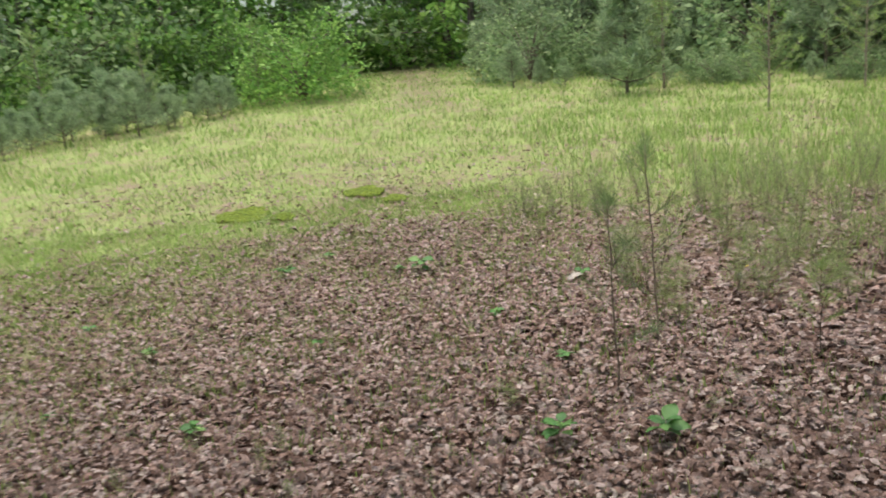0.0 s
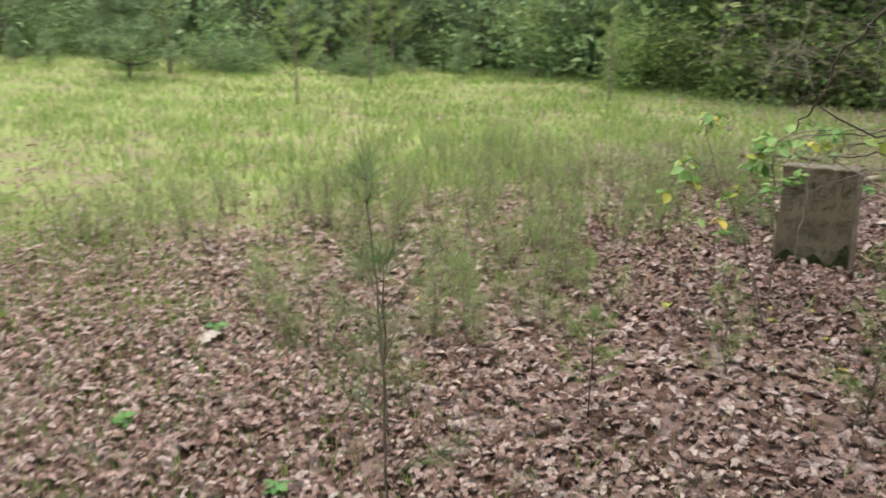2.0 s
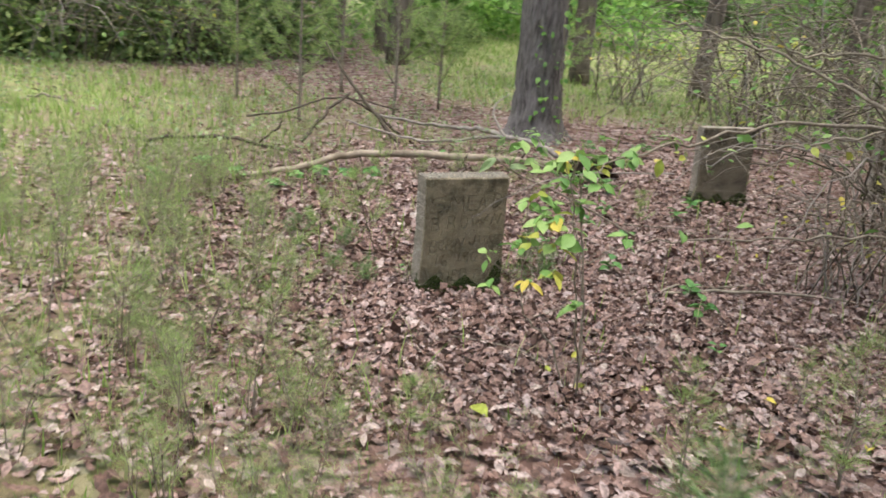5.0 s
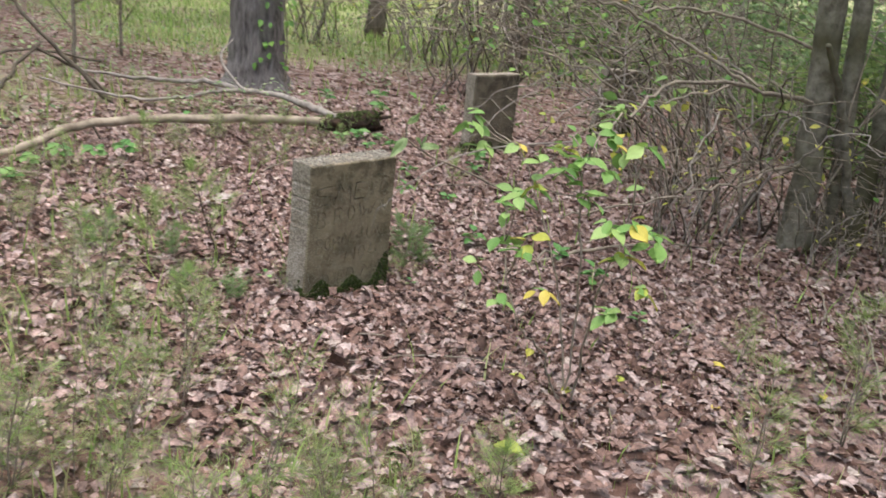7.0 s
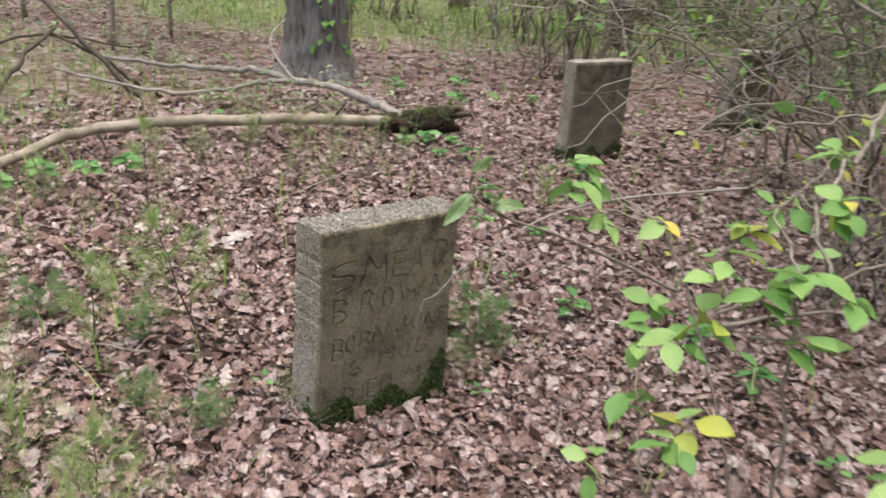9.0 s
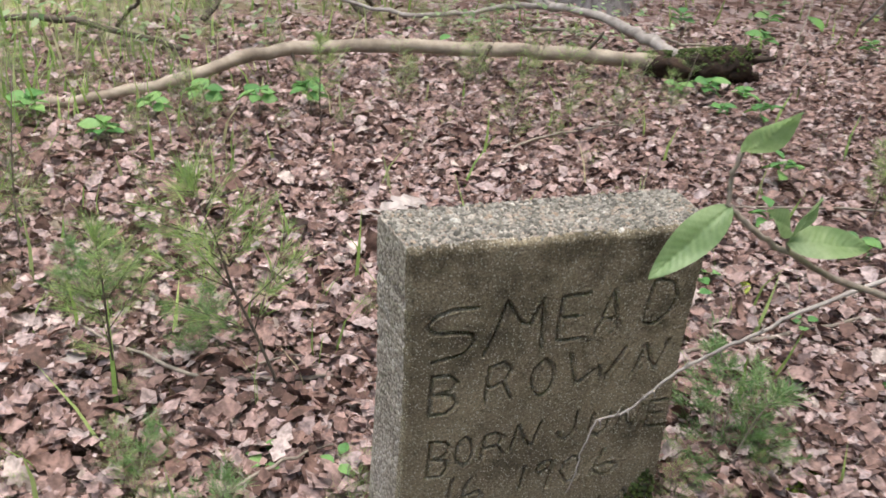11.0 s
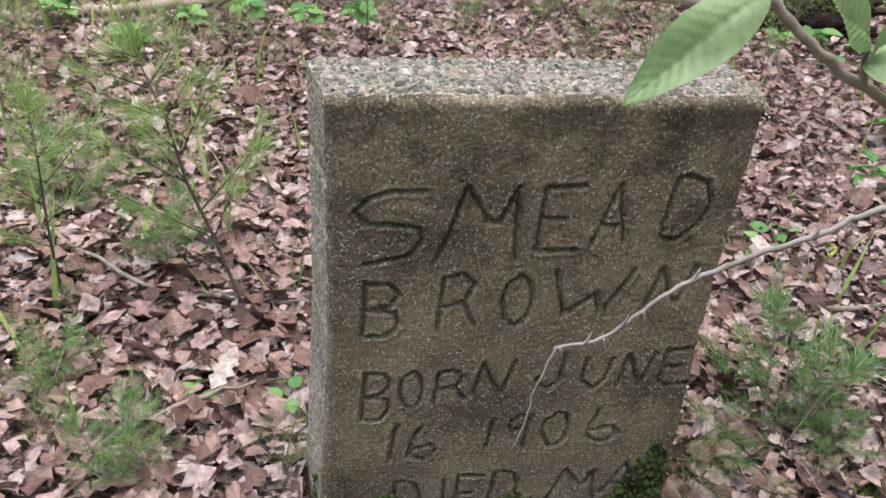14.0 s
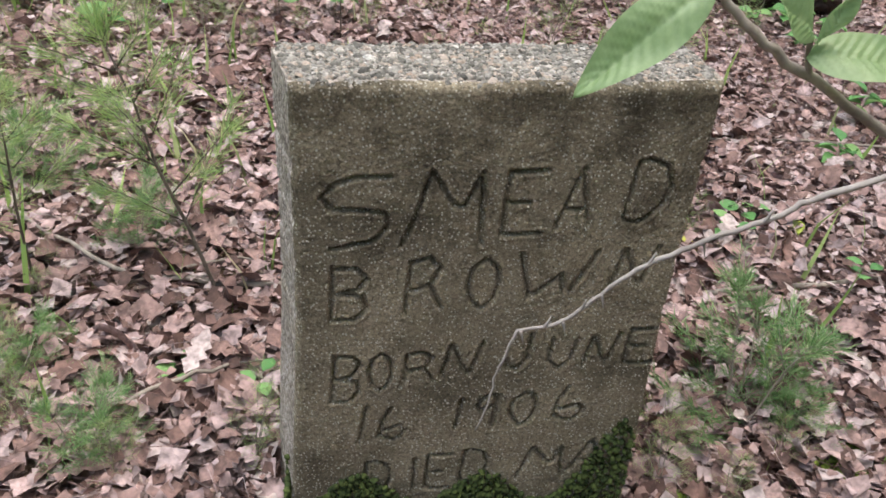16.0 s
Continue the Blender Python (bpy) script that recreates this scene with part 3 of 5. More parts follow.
def tree_crown(n, centre, radii, size, mat, parent, template=OVAL, clumps=26, seed=0, name="crown", droop=.4):
    """A crown of many small leaves in uneven clumps."""
    r = np.random.default_rng(seed)
    d = r.normal(size=(clumps, 3))
    d /= np.linalg.norm(d, axis=1)[:, None]
    cc = np.asarray(centre) + d * np.asarray(radii) * (r.random(clumps) ** .35)[:, None] * .85
    which = r.integers(0, clumps, n)
    cr = r.uniform(.16, .42, clumps) * np.mean(radii)
    q = r.normal(size=(n, 3)) * np.array([1, 1, .55])
    p = cc[which] + q * cr[which][:, None] * .55
    p[:, 2] = np.maximum(p[:, 2], .04)
    t, tf = DIAMOND
    v, f = scatter(t, tf, p, turns(r.uniform(0, 6.3, n), r.normal(droop, .5, n), r.normal(0, .6, n)), r.uniform(.6, 1.3, n) * size)
    return shape(name, v, f, mat, parent, False), cc


# the big tree behind the stones
big = empty("big_tree", ground_at(1.98, 5.0), "large grey furrowed tree with leaves sprouting low on its trunk", "tree")
nz_t, na_t = 90, 40
zz, aa = np.meshgrid(np.linspace(-.1, 9.5, nz_t) ** 1.0, np.arange(na_t) * 2 * np.pi / na_t, indexing="ij")
zz = -.1 + (zz + .1) ** 1.35 / 9.6 ** .35
rad = .27 * (1 - .035 * zz) + .14 * np.exp(-zz / .16) * (1 + .5 * np.sin(4 * aa + 1)) + .02 * np.exp(-zz / .8) * np.sin(3 * aa)
rad += .012 * np.sin(13 * aa + 2.5 * np.sin(2.2 * zz)) + .007 * np.random.default_rng(2).normal(size=zz.shape)
vv = np.stack([rad * np.cos(aa) - .035 * zz, rad * np.sin(aa), zz], -1).reshape(-1, 3)
ii, jj = np.meshgrid(np.arange(nz_t - 1), np.arange(na_t), indexing="ij")
kk = (jj + 1) % na_t
tf_ = np.stack([ii * na_t + jj, ii * na_t + kk, (ii + 1) * na_t + kk, (ii + 1) * na_t + jj], -1).reshape(-1, 4)
shape("trunk", vv, tf_, m_bark, big)
rr_ = np.random.default_rng(3)
for k in range(9):
    a, z0 = rr_.uniform(0, 6.28), rr_.uniform(4.2, 9)
    L = rr_.uniform(1.6, 3.2)
    limb("limb", [(-.1, 0, z0), (.5 * L * math.cos(a), .5 * L * math.sin(a), z0 + .5), (L * math.cos(a), L * math.sin(a), z0 + 1.1)], [.08, .05, .02], m_bark, big, 8, 6)
tree_crown(2400, (0, 0, 9.4), (3.2, 3.2, 2.2), .17, m_tree_a, big, clumps=44, seed=4)
nv = 42
vt, vf = leaf_strip(OVAL, .12, .08, 3)
va = rr_.uniform(-2.5, -1.2, nv)
vz = rr_.uniform(.25, 1.5, nv)
vpos = np.stack([.33 * np.cos(va) + .1, .33 * np.sin(va), vz], 1)
v, f = scatter(vt, vf, vpos, turns(va, rr_.normal(.4, .4, nv), rr_.normal(0, .5, nv)), rr_.uniform(.06, .11, nv))
tagged(shape("sprouting_leaves", v, f, m_fresh, big), "fresh green sprouts low on the bark")
limb("vine", [(.12, -.36, 0), (.16, -.31, .5), (.1, -.29, 1.2), (.14, -.29, 2.0)], [.01, .006], m_twig, big, 14, 5, .1, .008)

# the clump of mossy stems
clump = empty("mossy_tree", ground_at(3.22, -.48), "clump of smooth mossy grey tree stems draped in vines", "tree")
for pts, rad in (([(0, 0, -.05), (-.03, .0, .3), (-.10, .03, .9), (-.22, .08, 1.8), (-.42, .2, 3.2), (-.5, .5, 5.2)], [.13, .095, .085, .08, .065, .05]),
                 ([(.24, -.10, -.05), (.20, -.08, .5), (.12, 0, 1.3), (.03, .1, 2.6), (.1, .3, 4.6)], [.085, .06, .056, .05, .04]),
                 ([(.5, -.15, -.05), (.52, -.12, .6), (.5, -.1, 1.4), (.6, -.1, 3.4)], [.08, .055, .05, .04]),
                 ([(.3, -.3, -.05), (.12, -.2, .45), (-.12, -.12, 1.0), (-.35, -.05, 1.35)], [.035, .03, .025, .015]),
                 ([(.62, -.42, -.05), (.7, -.42, .8), (.6, -.5, 1.8), (.8, -.7, 3.2)], [.09, .07, .06, .03])):
    limb("stem", pts, rad, m_bark_smooth, clump, 26, 14, .035, .006)
rv = np.random.default_rng(12)
for k in range(26):
    x0, y0 = rv.uniform(.05, .9), rv.uniform(-.7, .0)
    limb("vine", [(x0, y0, 0), (x0 + rv.normal(0, .08), y0 + rv.normal(0, .06), .6), (x0 + rv.normal(.05, .12), y0 + rv.normal(0, .1), 1.3), (x0 + rv.normal(.1, .2), y0 + rv.normal(0, .1), 2.3)],
         [.009, .006, .004], m_twig if k % 2 else m_dark_twig, clump, 12, 5, .1, .02)
tree_crown(1700, (1.1, .6, 5.2), (2.2, 2.2, 1.3), .13, m_tree_b, clump, clumps=40, seed=6)


def sprig_leaves(points, n, size, mat, parent, name="leaf", spread_=.09, seed=0, droop=.35, single=True):
    r = np.random.default_rng(seed)
    c = curve(points, 40)
    t, tf = leaf_strip(OVAL, .1, .06, 3)
    made = []
    me = None
    for k in range(n):
        p = c[int(r.uniform(.12, 1) * 39)] + r.normal(size=3) * spread_ * np.array([.5, .5, .35])
        m = Matrix.LocRotScale(Vector(p), Euler((r.normal(0, .45), r.normal(droop, .4), r.uniform(0, 6.28))), Vector([size * r.uniform(.6, 1.25)] * 3))
        if me is None:
            me = bpy.data.meshes.new(name)
            fill(me, t, tf)
            me.materials.append(mat)
            me.polygons.foreach_set("use_smooth", np.ones(len(me.polygons), bool))
        ob = new(name, me)
        ob.parent = parent
        ob.matrix_local = m
        made.append(ob)
    return made


m_fresh_one = leafy("fresh_leaf_single", [(0.0, (0.16, 0.33, 0.09)), (0.55, (0.27, 0.46, 0.14)), (1.0, (0.40, 0.56, 0.20))], 0.42, 0.3, each="object", grain=40, blotch=0.25)
m_yellow_one = leafy("yellow_leaf_single", [(0.0, (0.42, 0.50, 0.10)), (0.5, (0.56, 0.56, 0.12)), (1.0, (0.72, 0.57, 0.12))], 0.42, 0.3, each="object", grain=40, blotch=0.2)

# branches that arch from the mossy stems over the litter, with their leaves
arch = empty("overhanging_branch", (0, 0, 0), "bare grey branches with sparse green and yellow leaves over litter", "branch")
ARCH = [
    ([(3.15, -.45, 1.02), (2.6, -.42, 1.04), (2.1, -.5, 1.12), (1.5, -.55, 1.14), (1.0, -.75, 1.1), (.71, -.86, 1.06), (.4, -1.0, 1.03), (.2, -1.2, .99)], [.019, .011, .006, .003], 10),
    ([(2.5, -.43, 1.05), (2.2, -.2, 1.22), (1.9, .05, 1.38), (1.5, .3, 1.5), (1.2, .5, 1.55)], [.013, .006], 4),
    ([(2.1, -.5, 1.12), (1.8, -.3, 1.0), (1.4, -.1, .9), (1.15, .0, .88)], [.008, .003], 5),
    ([(2.6, -.42, 1.04), (2.45, -.1, 1.2), (2.3, .0, 1.18), (2.15, .15, 1.1)], [.010, .004], 4),
    ([(3.1, -.4, 1.3), (2.4, -.1, 1.45), (1.9, .1, 1.45), (1.6, .2, 1.5)], [.012, .004], 5),
    ([(3.15, -.45, .62), (2.4, -.5, .55), (1.6, -.6, .56), (.8, -.55, .5)], [.010, .004], 6),
]
for k, (pts, rad, nl) in enumerate(ARCH):
    limb("bough" if k == 0 else "side_shoot", pts, rad, m_twig, arch, 26, 6, .08, .012)
    sprig_leaves(pts, nl, .085, m_fresh_one, arch, seed=50 + k, spread_=.11)
    sprig_leaves(pts, max(1, int(nl * .4)), .075, m_yellow_one, arch, seed=80 + k, spread_=.11)

# the leafy shrub in front of them: pale stems from the litter, leaves in whorls at the twig tips
WHORLS = [(.11, -1.14, .94), (.16, -1.18, .99), (.22, -1.23, .97), (.04, -1.08, .89), (.08, -1.07, .98), (.18, -.82, .76), (.14, -.86, .72), (.04, -.93, .62), (-.01, -1.14, .71), (-.04, -1.13, .67),
          (.21, -.79, .94), (.33, -.92, .96), (.37, -.95, 1.03), (.44, -1.05, 1.04), (-.03, -1.49, 1.1), (.01, -1.53, 1.14), (-.09, -1.54, .9), (-.05, -1.6, .92), (-.05, -1.58, .8), (-.04, -1.66, .88),
          (.09, -1.46, .54), (-.1, -1.71, .76), (-.16, -1.19, .52), (-.16, -1.05, .60), (-.03, -1.26, .55), (.15, -1.22, .88), (.0, -1.06, .83), (.71, -.84, 1.08), (.06, -.66, .985), (.14, -.62, 1.03), (.10, -.70, .93), (.2, -.60, .97), (.29, -1.42, .79)]
SHRUB = [
    [(.26, -1.22, 0), (.24, -1.2, .4), (.2, -1.18, .75), (.18, -1.15, .98), (.30, -1.0, 1.03), (.5, -.92, 1.05)],
    [(.26, -1.24, 0), (.20, -1.3, .3), (.12, -1.38, .6), (.04, -1.5, .85), (-.02, -1.55, 1.12)],
    [(.25, -1.22, 0), (.12, -1.16, .25), (.0, -1.12, .4), (.05, -.97, .6), (.14, -.85, .74)],
    [(.28, -1.2, 0), (.30, -1.05, .4), (.26, -.9, .75), (.2, -.8, .95)],
]
shrub = empty("leafy_shrub", (0, 0, 0), "slender shrub with pale stems and whorls of green and yellowing leaves", "shrub")
lines = [curve(p, 24) for p in SHRUB]
for p in SHRUB:
    limb("stem", p, [.0048, .0036, .0022], m_twig, shrub, 24, 6, .1, .006)
bones = np.concatenate(lines)
lt, ltf = leaf_strip(OVAL, .09, .07, 3)
whorl_mesh = []
for mat_ in (m_fresh_one, m_yellow_one):
    me = bpy.data.meshes.new("leaf")
    fill(me, lt * (1, 1.12, 1), ltf)
    me.materials.append(mat_)
    me.polygons.foreach_set("use_smooth", np.ones(len(me.polygons), bool))
    whorl_mesh.append(me)
rwh = np.random.default_rng(404)
for c in WHORLS:
    c = np.array(c)
    away = np.linalg.norm(bones - c - (0, 0, -.08), axis=1)
    b = bones[int(np.argmin(away))]
    limb("twig", [tuple(b), tuple((b + c) / 2 + (0, 0, -.015)), tuple(c)], [.0028, .0015], m_twig, shrub, 7, 5, .1, .003)
    yellow = rwh.random() < .22
    a0 = rwh.uniform(0, 6.28)
    for q in range(int(rwh.integers(4, 7))):
        ob = new("leaf", whorl_mesh[1 if yellow and q < 3 else 0])
        ob.parent = shrub
        ob.matrix_local = Matrix.LocRotScale(Vector(c + rwh.normal(size=3) * .012), Euler((rwh.normal(0, .4), rwh.normal(.3, .35), a0 + q * 1.5 + rwh.normal(0, .3))), Vector([rwh.uniform(.05, .085)] * 3))

hang = empty("hanging_dead_twig", (0, 0, 0), "dark crooked dead twig hanging down over leaf litter", "branch")
limb("twig", [(.76, -2.42, 1.22), (.8, -2.4, 1.3), (.84, -2.42, 1.36), (.86, -2.4, 1.47), (.95, -2.36, 1.58), (1.05, -2.3, 1.75), (1.3, -2.1, 2.0), (2.2, -1.3, 2.4), (3.3, -.4, 2.8)], [.003, .0038, .005, .012], m_dark_twig, hang, 40, 6, .12, .005)
for pts in ([(.84, -2.42, 1.36), (.78, -2.35, 1.33), (.7, -2.3, 1.31)], [(1.05, -2.3, 1.75), (.85, -2.2, 1.72), (.6, -2.1, 1.74)], [(.82, -2.4, 1.3), (.98, -2.35, 1.22), (1.2, -2.3, 1.24), (1.6, -2.1, 1.2), (2.4, -1.4, 1.25), (3.1, -.6, 1.35)],
            [(1.2, -2.3, 1.24), (1.0, -2.25, 1.14), (.8, -2.2, 1.1)], [(.95, -2.36, 1.58), (1.02, -2.5, 1.5), (1.06, -2.6, 1.38)]):
    limb("side_twig", pts, [.0032, .002], m_dark_twig, hang, 14, 5, .12, .008)
sprig_leaves([(1.0, -2.2, 1.7), (1.3, -2.1, 1.6), (1.5, -2.0, 1.3)], 9, .07, m_fresh_one, hang, seed=9)

# thorny shoot across the face of the stone
thorny = empty("thorny_briar", (0, 0, 0), "thin pale thorny briar shoot reaching across the face of the headstone", "briar")
TH = [(.95, -.45, .84), (.62, -.32, .80), (.40, -.24, .745), (.235, -.22, .674), (.187, -.22, .647), (.134, -.22, .624), (.078, -.22, .591), (.037, -.22, .549), (.015, -.22, .532), (-.017, -.22, .525)]
limb("shoot", TH, [.0040, .0029, .0021, .0015], m_grey_wood, thorny, 60, 6, .08, .0006)
limb("shoot_tip", [(-.017, -.22, .525), (-.024, -.22, .497), (-.030, -.22, .474), (-.033, -.222, .444), (-.043, -.224, .408)], [.0016, .0008], m_grey_wood, thorny, 14, 5, .1, .0006)
tc_ = curve(TH, 60)
for k, s in zip((27, 33, 38, 43, 46, 50, 54, 58), (1, -1, 1, -1, 1, -1, 1, -1)):
    a = tc_[k]
    limb("thorn", [tuple(a), tuple(a + np.array([.002, -.001, .005 * s])), tuple(a + np.array([.004, -.002, .014 * s]))], [.0022, .0004], m_grey_wood, thorny, 4, 5, 0)

# the large leaf over the top of the stone, on its twig
sprout = empty("leafy_shoot", Matrix.Translation((-.0265, -.111, .133)) @ Matrix.Scale(.86, 4), "slender brown twig with broad ribbed green leaves beside a headstone", "branch")
limb("twig", [(1.0, -.3, .40), (.7, -.24, .55), (.45, -.2, .66), (.279, -.19, .724), (.214, -.19, .757), (.158, -.19, .787), (.118, -.188, .819), (.102, -.185, .832), (.10, -.18, .86), (.105, -.18, .90)], [.006, .005, .0042, .0035, .003], m_twig, sprout, 40, 8, .06, .001)
limb("twig_side", [(.2, -.19, .764), (.19, -.195, .785), (.185, -.2, .803)], [.003, .002], m_twig, sprout, 8, 6)


def ribbed_leaf(name, length, width, parent, where, ahead, up, mat, bend=.10, label=""):
    """A broad leaf with a sunk midrib and raised blade between slanting veins."""
    nu, nv_ = 44, 17
    u, w_ = np.meshgrid(np.linspace(0, 1, nu), np.linspace(-1, 1, nv_), indexing="ij")
    half = width / 2 * np.sin(np.pi * np.clip(u, 0, 1) ** .8) ** .75 * (1 - .12 * u)
    x = u * length
    y = w_ * half
    vein = np.sin(2 * np.pi * (u * 13 - np.abs(w_) * 1.7))
    z = bend * length * np.sin(np.pi * u * .9) + .17 * np.abs(y) + .0010 * vein * (1 - np.abs(w_) ** 3) - .0012 * np.exp(-(w_ / .08) ** 2) + .003 * np.sin(7 * u + 2 * w_)
    n = nu * nv_
    idx = np.arange(n).reshape(nu, nv_)
    f = np.stack([idx[:-1, :-1], idx[1:, :-1], idx[1:, 1:], idx[:-1, 1:]], -1).reshape(-1, 4)
    ob = shape(name, np.stack([x, y, z], -1).reshape(-1, 3), f, mat, parent)
    a = Vector(ahead).normalized()
    s = Vector(up).cross(a).normalized()
    u3 = a.cross(s)
    ob.matrix_local = Matrix(((a.x, s.x, u3.x, where[0]), (a.y, s.y, u3.y, where[1]), (a.z, s.z, u3.z, where[2]), (0, 0, 0, 1)))
    return tagged(ob, label) if label else ob


m_big_leaf, nt, bs = material("broad_leaf")
tcg = nt.nodes.new("ShaderNodeTexCoord").outputs["Object"]
rb = ramp(nt, [(0.3, (0.24, 0.37, 0.15)), (0.7, (0.36, 0.50, 0.24))])
nt.links.new(noise_node(nt, 70, 3, 0.6, tcg).outputs[0], rb.inputs[0])
nt.links.new(rb.outputs[0], bs.inputs["Base Color"])
bs.inputs["Roughness"].default_value = 0.33
trl = nt.nodes.new("ShaderNodeBsdfTranslucent")
msl = nt.nodes.new("ShaderNodeMixShader")
msl.inputs[0].default_value = 0.5
nt.links.new(rb.outputs[0], trl.inputs[0])
nt.links.new(bs.outputs[0], msl.inputs[1])
nt.links.new(trl.outputs[0], msl.inputs[2])
nt.links.new(msl.outputs[0], nt.nodes["Material Output"].inputs[0])
ribbed_leaf("leaf", .136, .050, sprout, (.104, -.186, .832), (-.1, -.014, -.094), (.2, -.5, .85), m_big_leaf, .07)
ribbed_leaf("leaf", .09, .040, sprout, (.105, -.18, .90), (.03, -.05, .07), (.2, -.8, .6), m_big_leaf, .06)
ribbed_leaf("leaf", .105, .052, sprout, (.187, -.2, .785), (.10, -.02, -.003), (.1, -.6, .75), m_big_leaf, .05)
ribbed_leaf("leaf", .062, .036, sprout, (.186, -.2, .80), (-.04, -.01, .028), (0, -.7, .6), m_big_leaf, .06)
ribbed_leaf("leaf", .060, .018, sprout, (.19, -.2, .795), (.02, -.01, .06), (.3, -.9, .3), m_big_leaf, .05)


# ---- feathery saplings and weeds ----
def feathery(height_, stems, per, reach, hair, seed, stem_r=.004, whorls=False, top_tuft=True, spread_stem=.0, low=.12):
    """Stem tubes and the needles along them."""
    r = np.random.default_rng(seed)
    tubes, hp, hy, ht, hl = [], [], [], [], []
    for s in range(stems):
        a = r.uniform(0, 6.28)
        lean = np.array([math.cos(a), math.sin(a), 0]) * spread_stem * r.uniform(.3, 1)
        H = height_ * (1 if s == 0 else r.uniform(.6, .95))
        base = lean * .25
        line = curve([base, base + lean * .4 + (0, 0, H * .5), base + lean + (0, 0, H)], 12, .004)
        tubes.append(tube(line[::2] if height_ < .7 else line, [stem_r, stem_r * .75, stem_r * .35], 5, .05))
        side = int(9 + 9 * H) if not whorls else int(5 + 4 * H)
        for k in range(side):
            u = low + (1 - low) * (k + r.random()) / side if not whorls else low + (1 - low) * round((k + 1) / side * 4) / 4
            p0 = line[int(min(u, .99) * 11)]
            b = r.uniform(0, 6.28)
            L = reach * (1.15 - u) * r.uniform(.6, 1.15) + .03
            rise = r.uniform(.25, .9)
            d = np.array([math.cos(b), math.sin(b), rise])
            bl = np.stack([p0, p0 + d * L * .55, p0 + d * L + (0, 0, L * .15)])
            tubes.append(tube(bl[[0, 2]] if height_ < 1.2 else bl, [stem_r * .4, stem_r * .15], 3))
            bl = curve(bl, 7)
            m = int(per * L / reach) + 4
            at = bl[np.clip((r.uniform(.25, 1, m) * 6).astype(int), 0, 6)]
            hp.append(at + r.normal(size=(m, 3)) * .004)
            hy.append(b + r.normal(0, .9, m))
            ht.append(-r.uniform(.0, 1.1, m))
            hl.append(hair * r.uniform(.6, 1.2, m))
        if top_tuft:
            m = per
            hp.append(line[-1] + r.normal(size=(m, 3)) * .006 - np.array([0, 0, 1]) * r.uniform(0, .08 * H, m)[:, None])
            hy.append(r.uniform(0, 6.28, m))
            ht.append(-r.uniform(.5, 1.45, m))
            hl.append(hair * r.uniform(.7, 1.3, m))
    hp, hy, ht, hl = map(np.concatenate, (hp, hy, ht, hl))
    t = np.array([(0, -.5, 0), (.5, -.4, .02), (1, 0, -.1), (.5, .4, .02)])
    size = np.stack([hl, np.full(len(hl), .0019 if height_ < 1.0 else .0023 if height_ < 1.2 else .006), hl], 1)
    v, f = scatter(t, [(0, 1, 2, 3)], hp, turns(hy, ht, r.uniform(0, 3, len(hl))), size)
    return join(tubes), (v, f)


def sapling(name, at, height_, mat, label, category, group="", stem_mat=None, lean=(0, 0), **kw):
    stem, leaf = feathery(height_, **kw)
    e = empty(name, pose(*ground_at(*at), lean[0], lean[1], 0), label, category, group)
    tagged(shape("stem", *stem, stem_mat or m_dark_twig, e), kind="stuff")
    tagged(shape("foliage", *leaf, mat, e, False), kind="stuff")
    return e


m_seedling = leafy("seedling_leaf", [(0.0, (0.09, 0.23, 0.07)), (0.55, (0.16, 0.35, 0.11)), (1.0, (0.26, 0.44, 0.15))], 0.45, 0.3, each="object", grain=40, blotch=0.25)
m_young_needle = leafy("young_pine_needle", [(0.0, (0.12, 0.25, 0.09)), (0.5, (0.22, 0.38, 0.15)), (1.0, (0.38, 0.52, 0.23))], 0.5, 0.4, grain=2.0)
pine_a = sapling("pine_sapling", (-.30, -3.38), 1.08, m_needle, "thin young pine with sparse drooping needles, rooted in dry leaves", "sapling", "young pines", stem_mat=m_twig, lean=(-1, -7),
                 stems=1, per=130, reach=.30, hair=.10, seed=21, stem_r=.007, whorls=True, low=.3)
pine_b = sapling("pine_sapling", (.15, -3.80), .95, m_needle, "slim young pine beside a taller one in the dry leaves", "sapling", "young pines", stem_mat=m_twig, lean=(2, 3),
                 stems=1, per=120, reach=.26, hair=.10, seed=22, stem_r=.006, whorls=True, low=.3)
pine_c = sapling("pine_sapling", (-.396, .526), .58, m_feather, "small feathery pine seedling beside the inscribed headstone", "sapling", "young pines", lean=(0, -17),
                 stems=1, per=170, reach=.21, hair=.06, seed=23, stem_r=.0044, low=.4)
pine_d = sapling("pine_sapling", (.49, .185), .28, m_young_needle, "tiny bright green pine seedling at the foot of the headstone", "sapling", "young pines", stem_mat=m_twig,
                 stems=3, spread_stem=.09, per=110, reach=.14, hair=.034, seed=24, stem_r=.0025, low=.12)
pine_e = sapling("pine_sapling", (1.0, -1.98), .62, m_feather, "light green young pine with upright candles, standing in brown leaves", "sapling", "young pines", stem_mat=m_twig,
                 stems=2, per=60, reach=.2, hair=.07, seed=25, stem_r=.004, spread_stem=.12, low=.15)
pine_f = sapling("pine_sapling", (.4, -1.95), .52, m_feather, "light green pine seedling in front of the headstone", "sapling", "young pines", stem_mat=m_twig,
                 stems=2, per=46, reach=.15, hair=.06, seed=26, stem_r=.0035, spread_stem=.08)
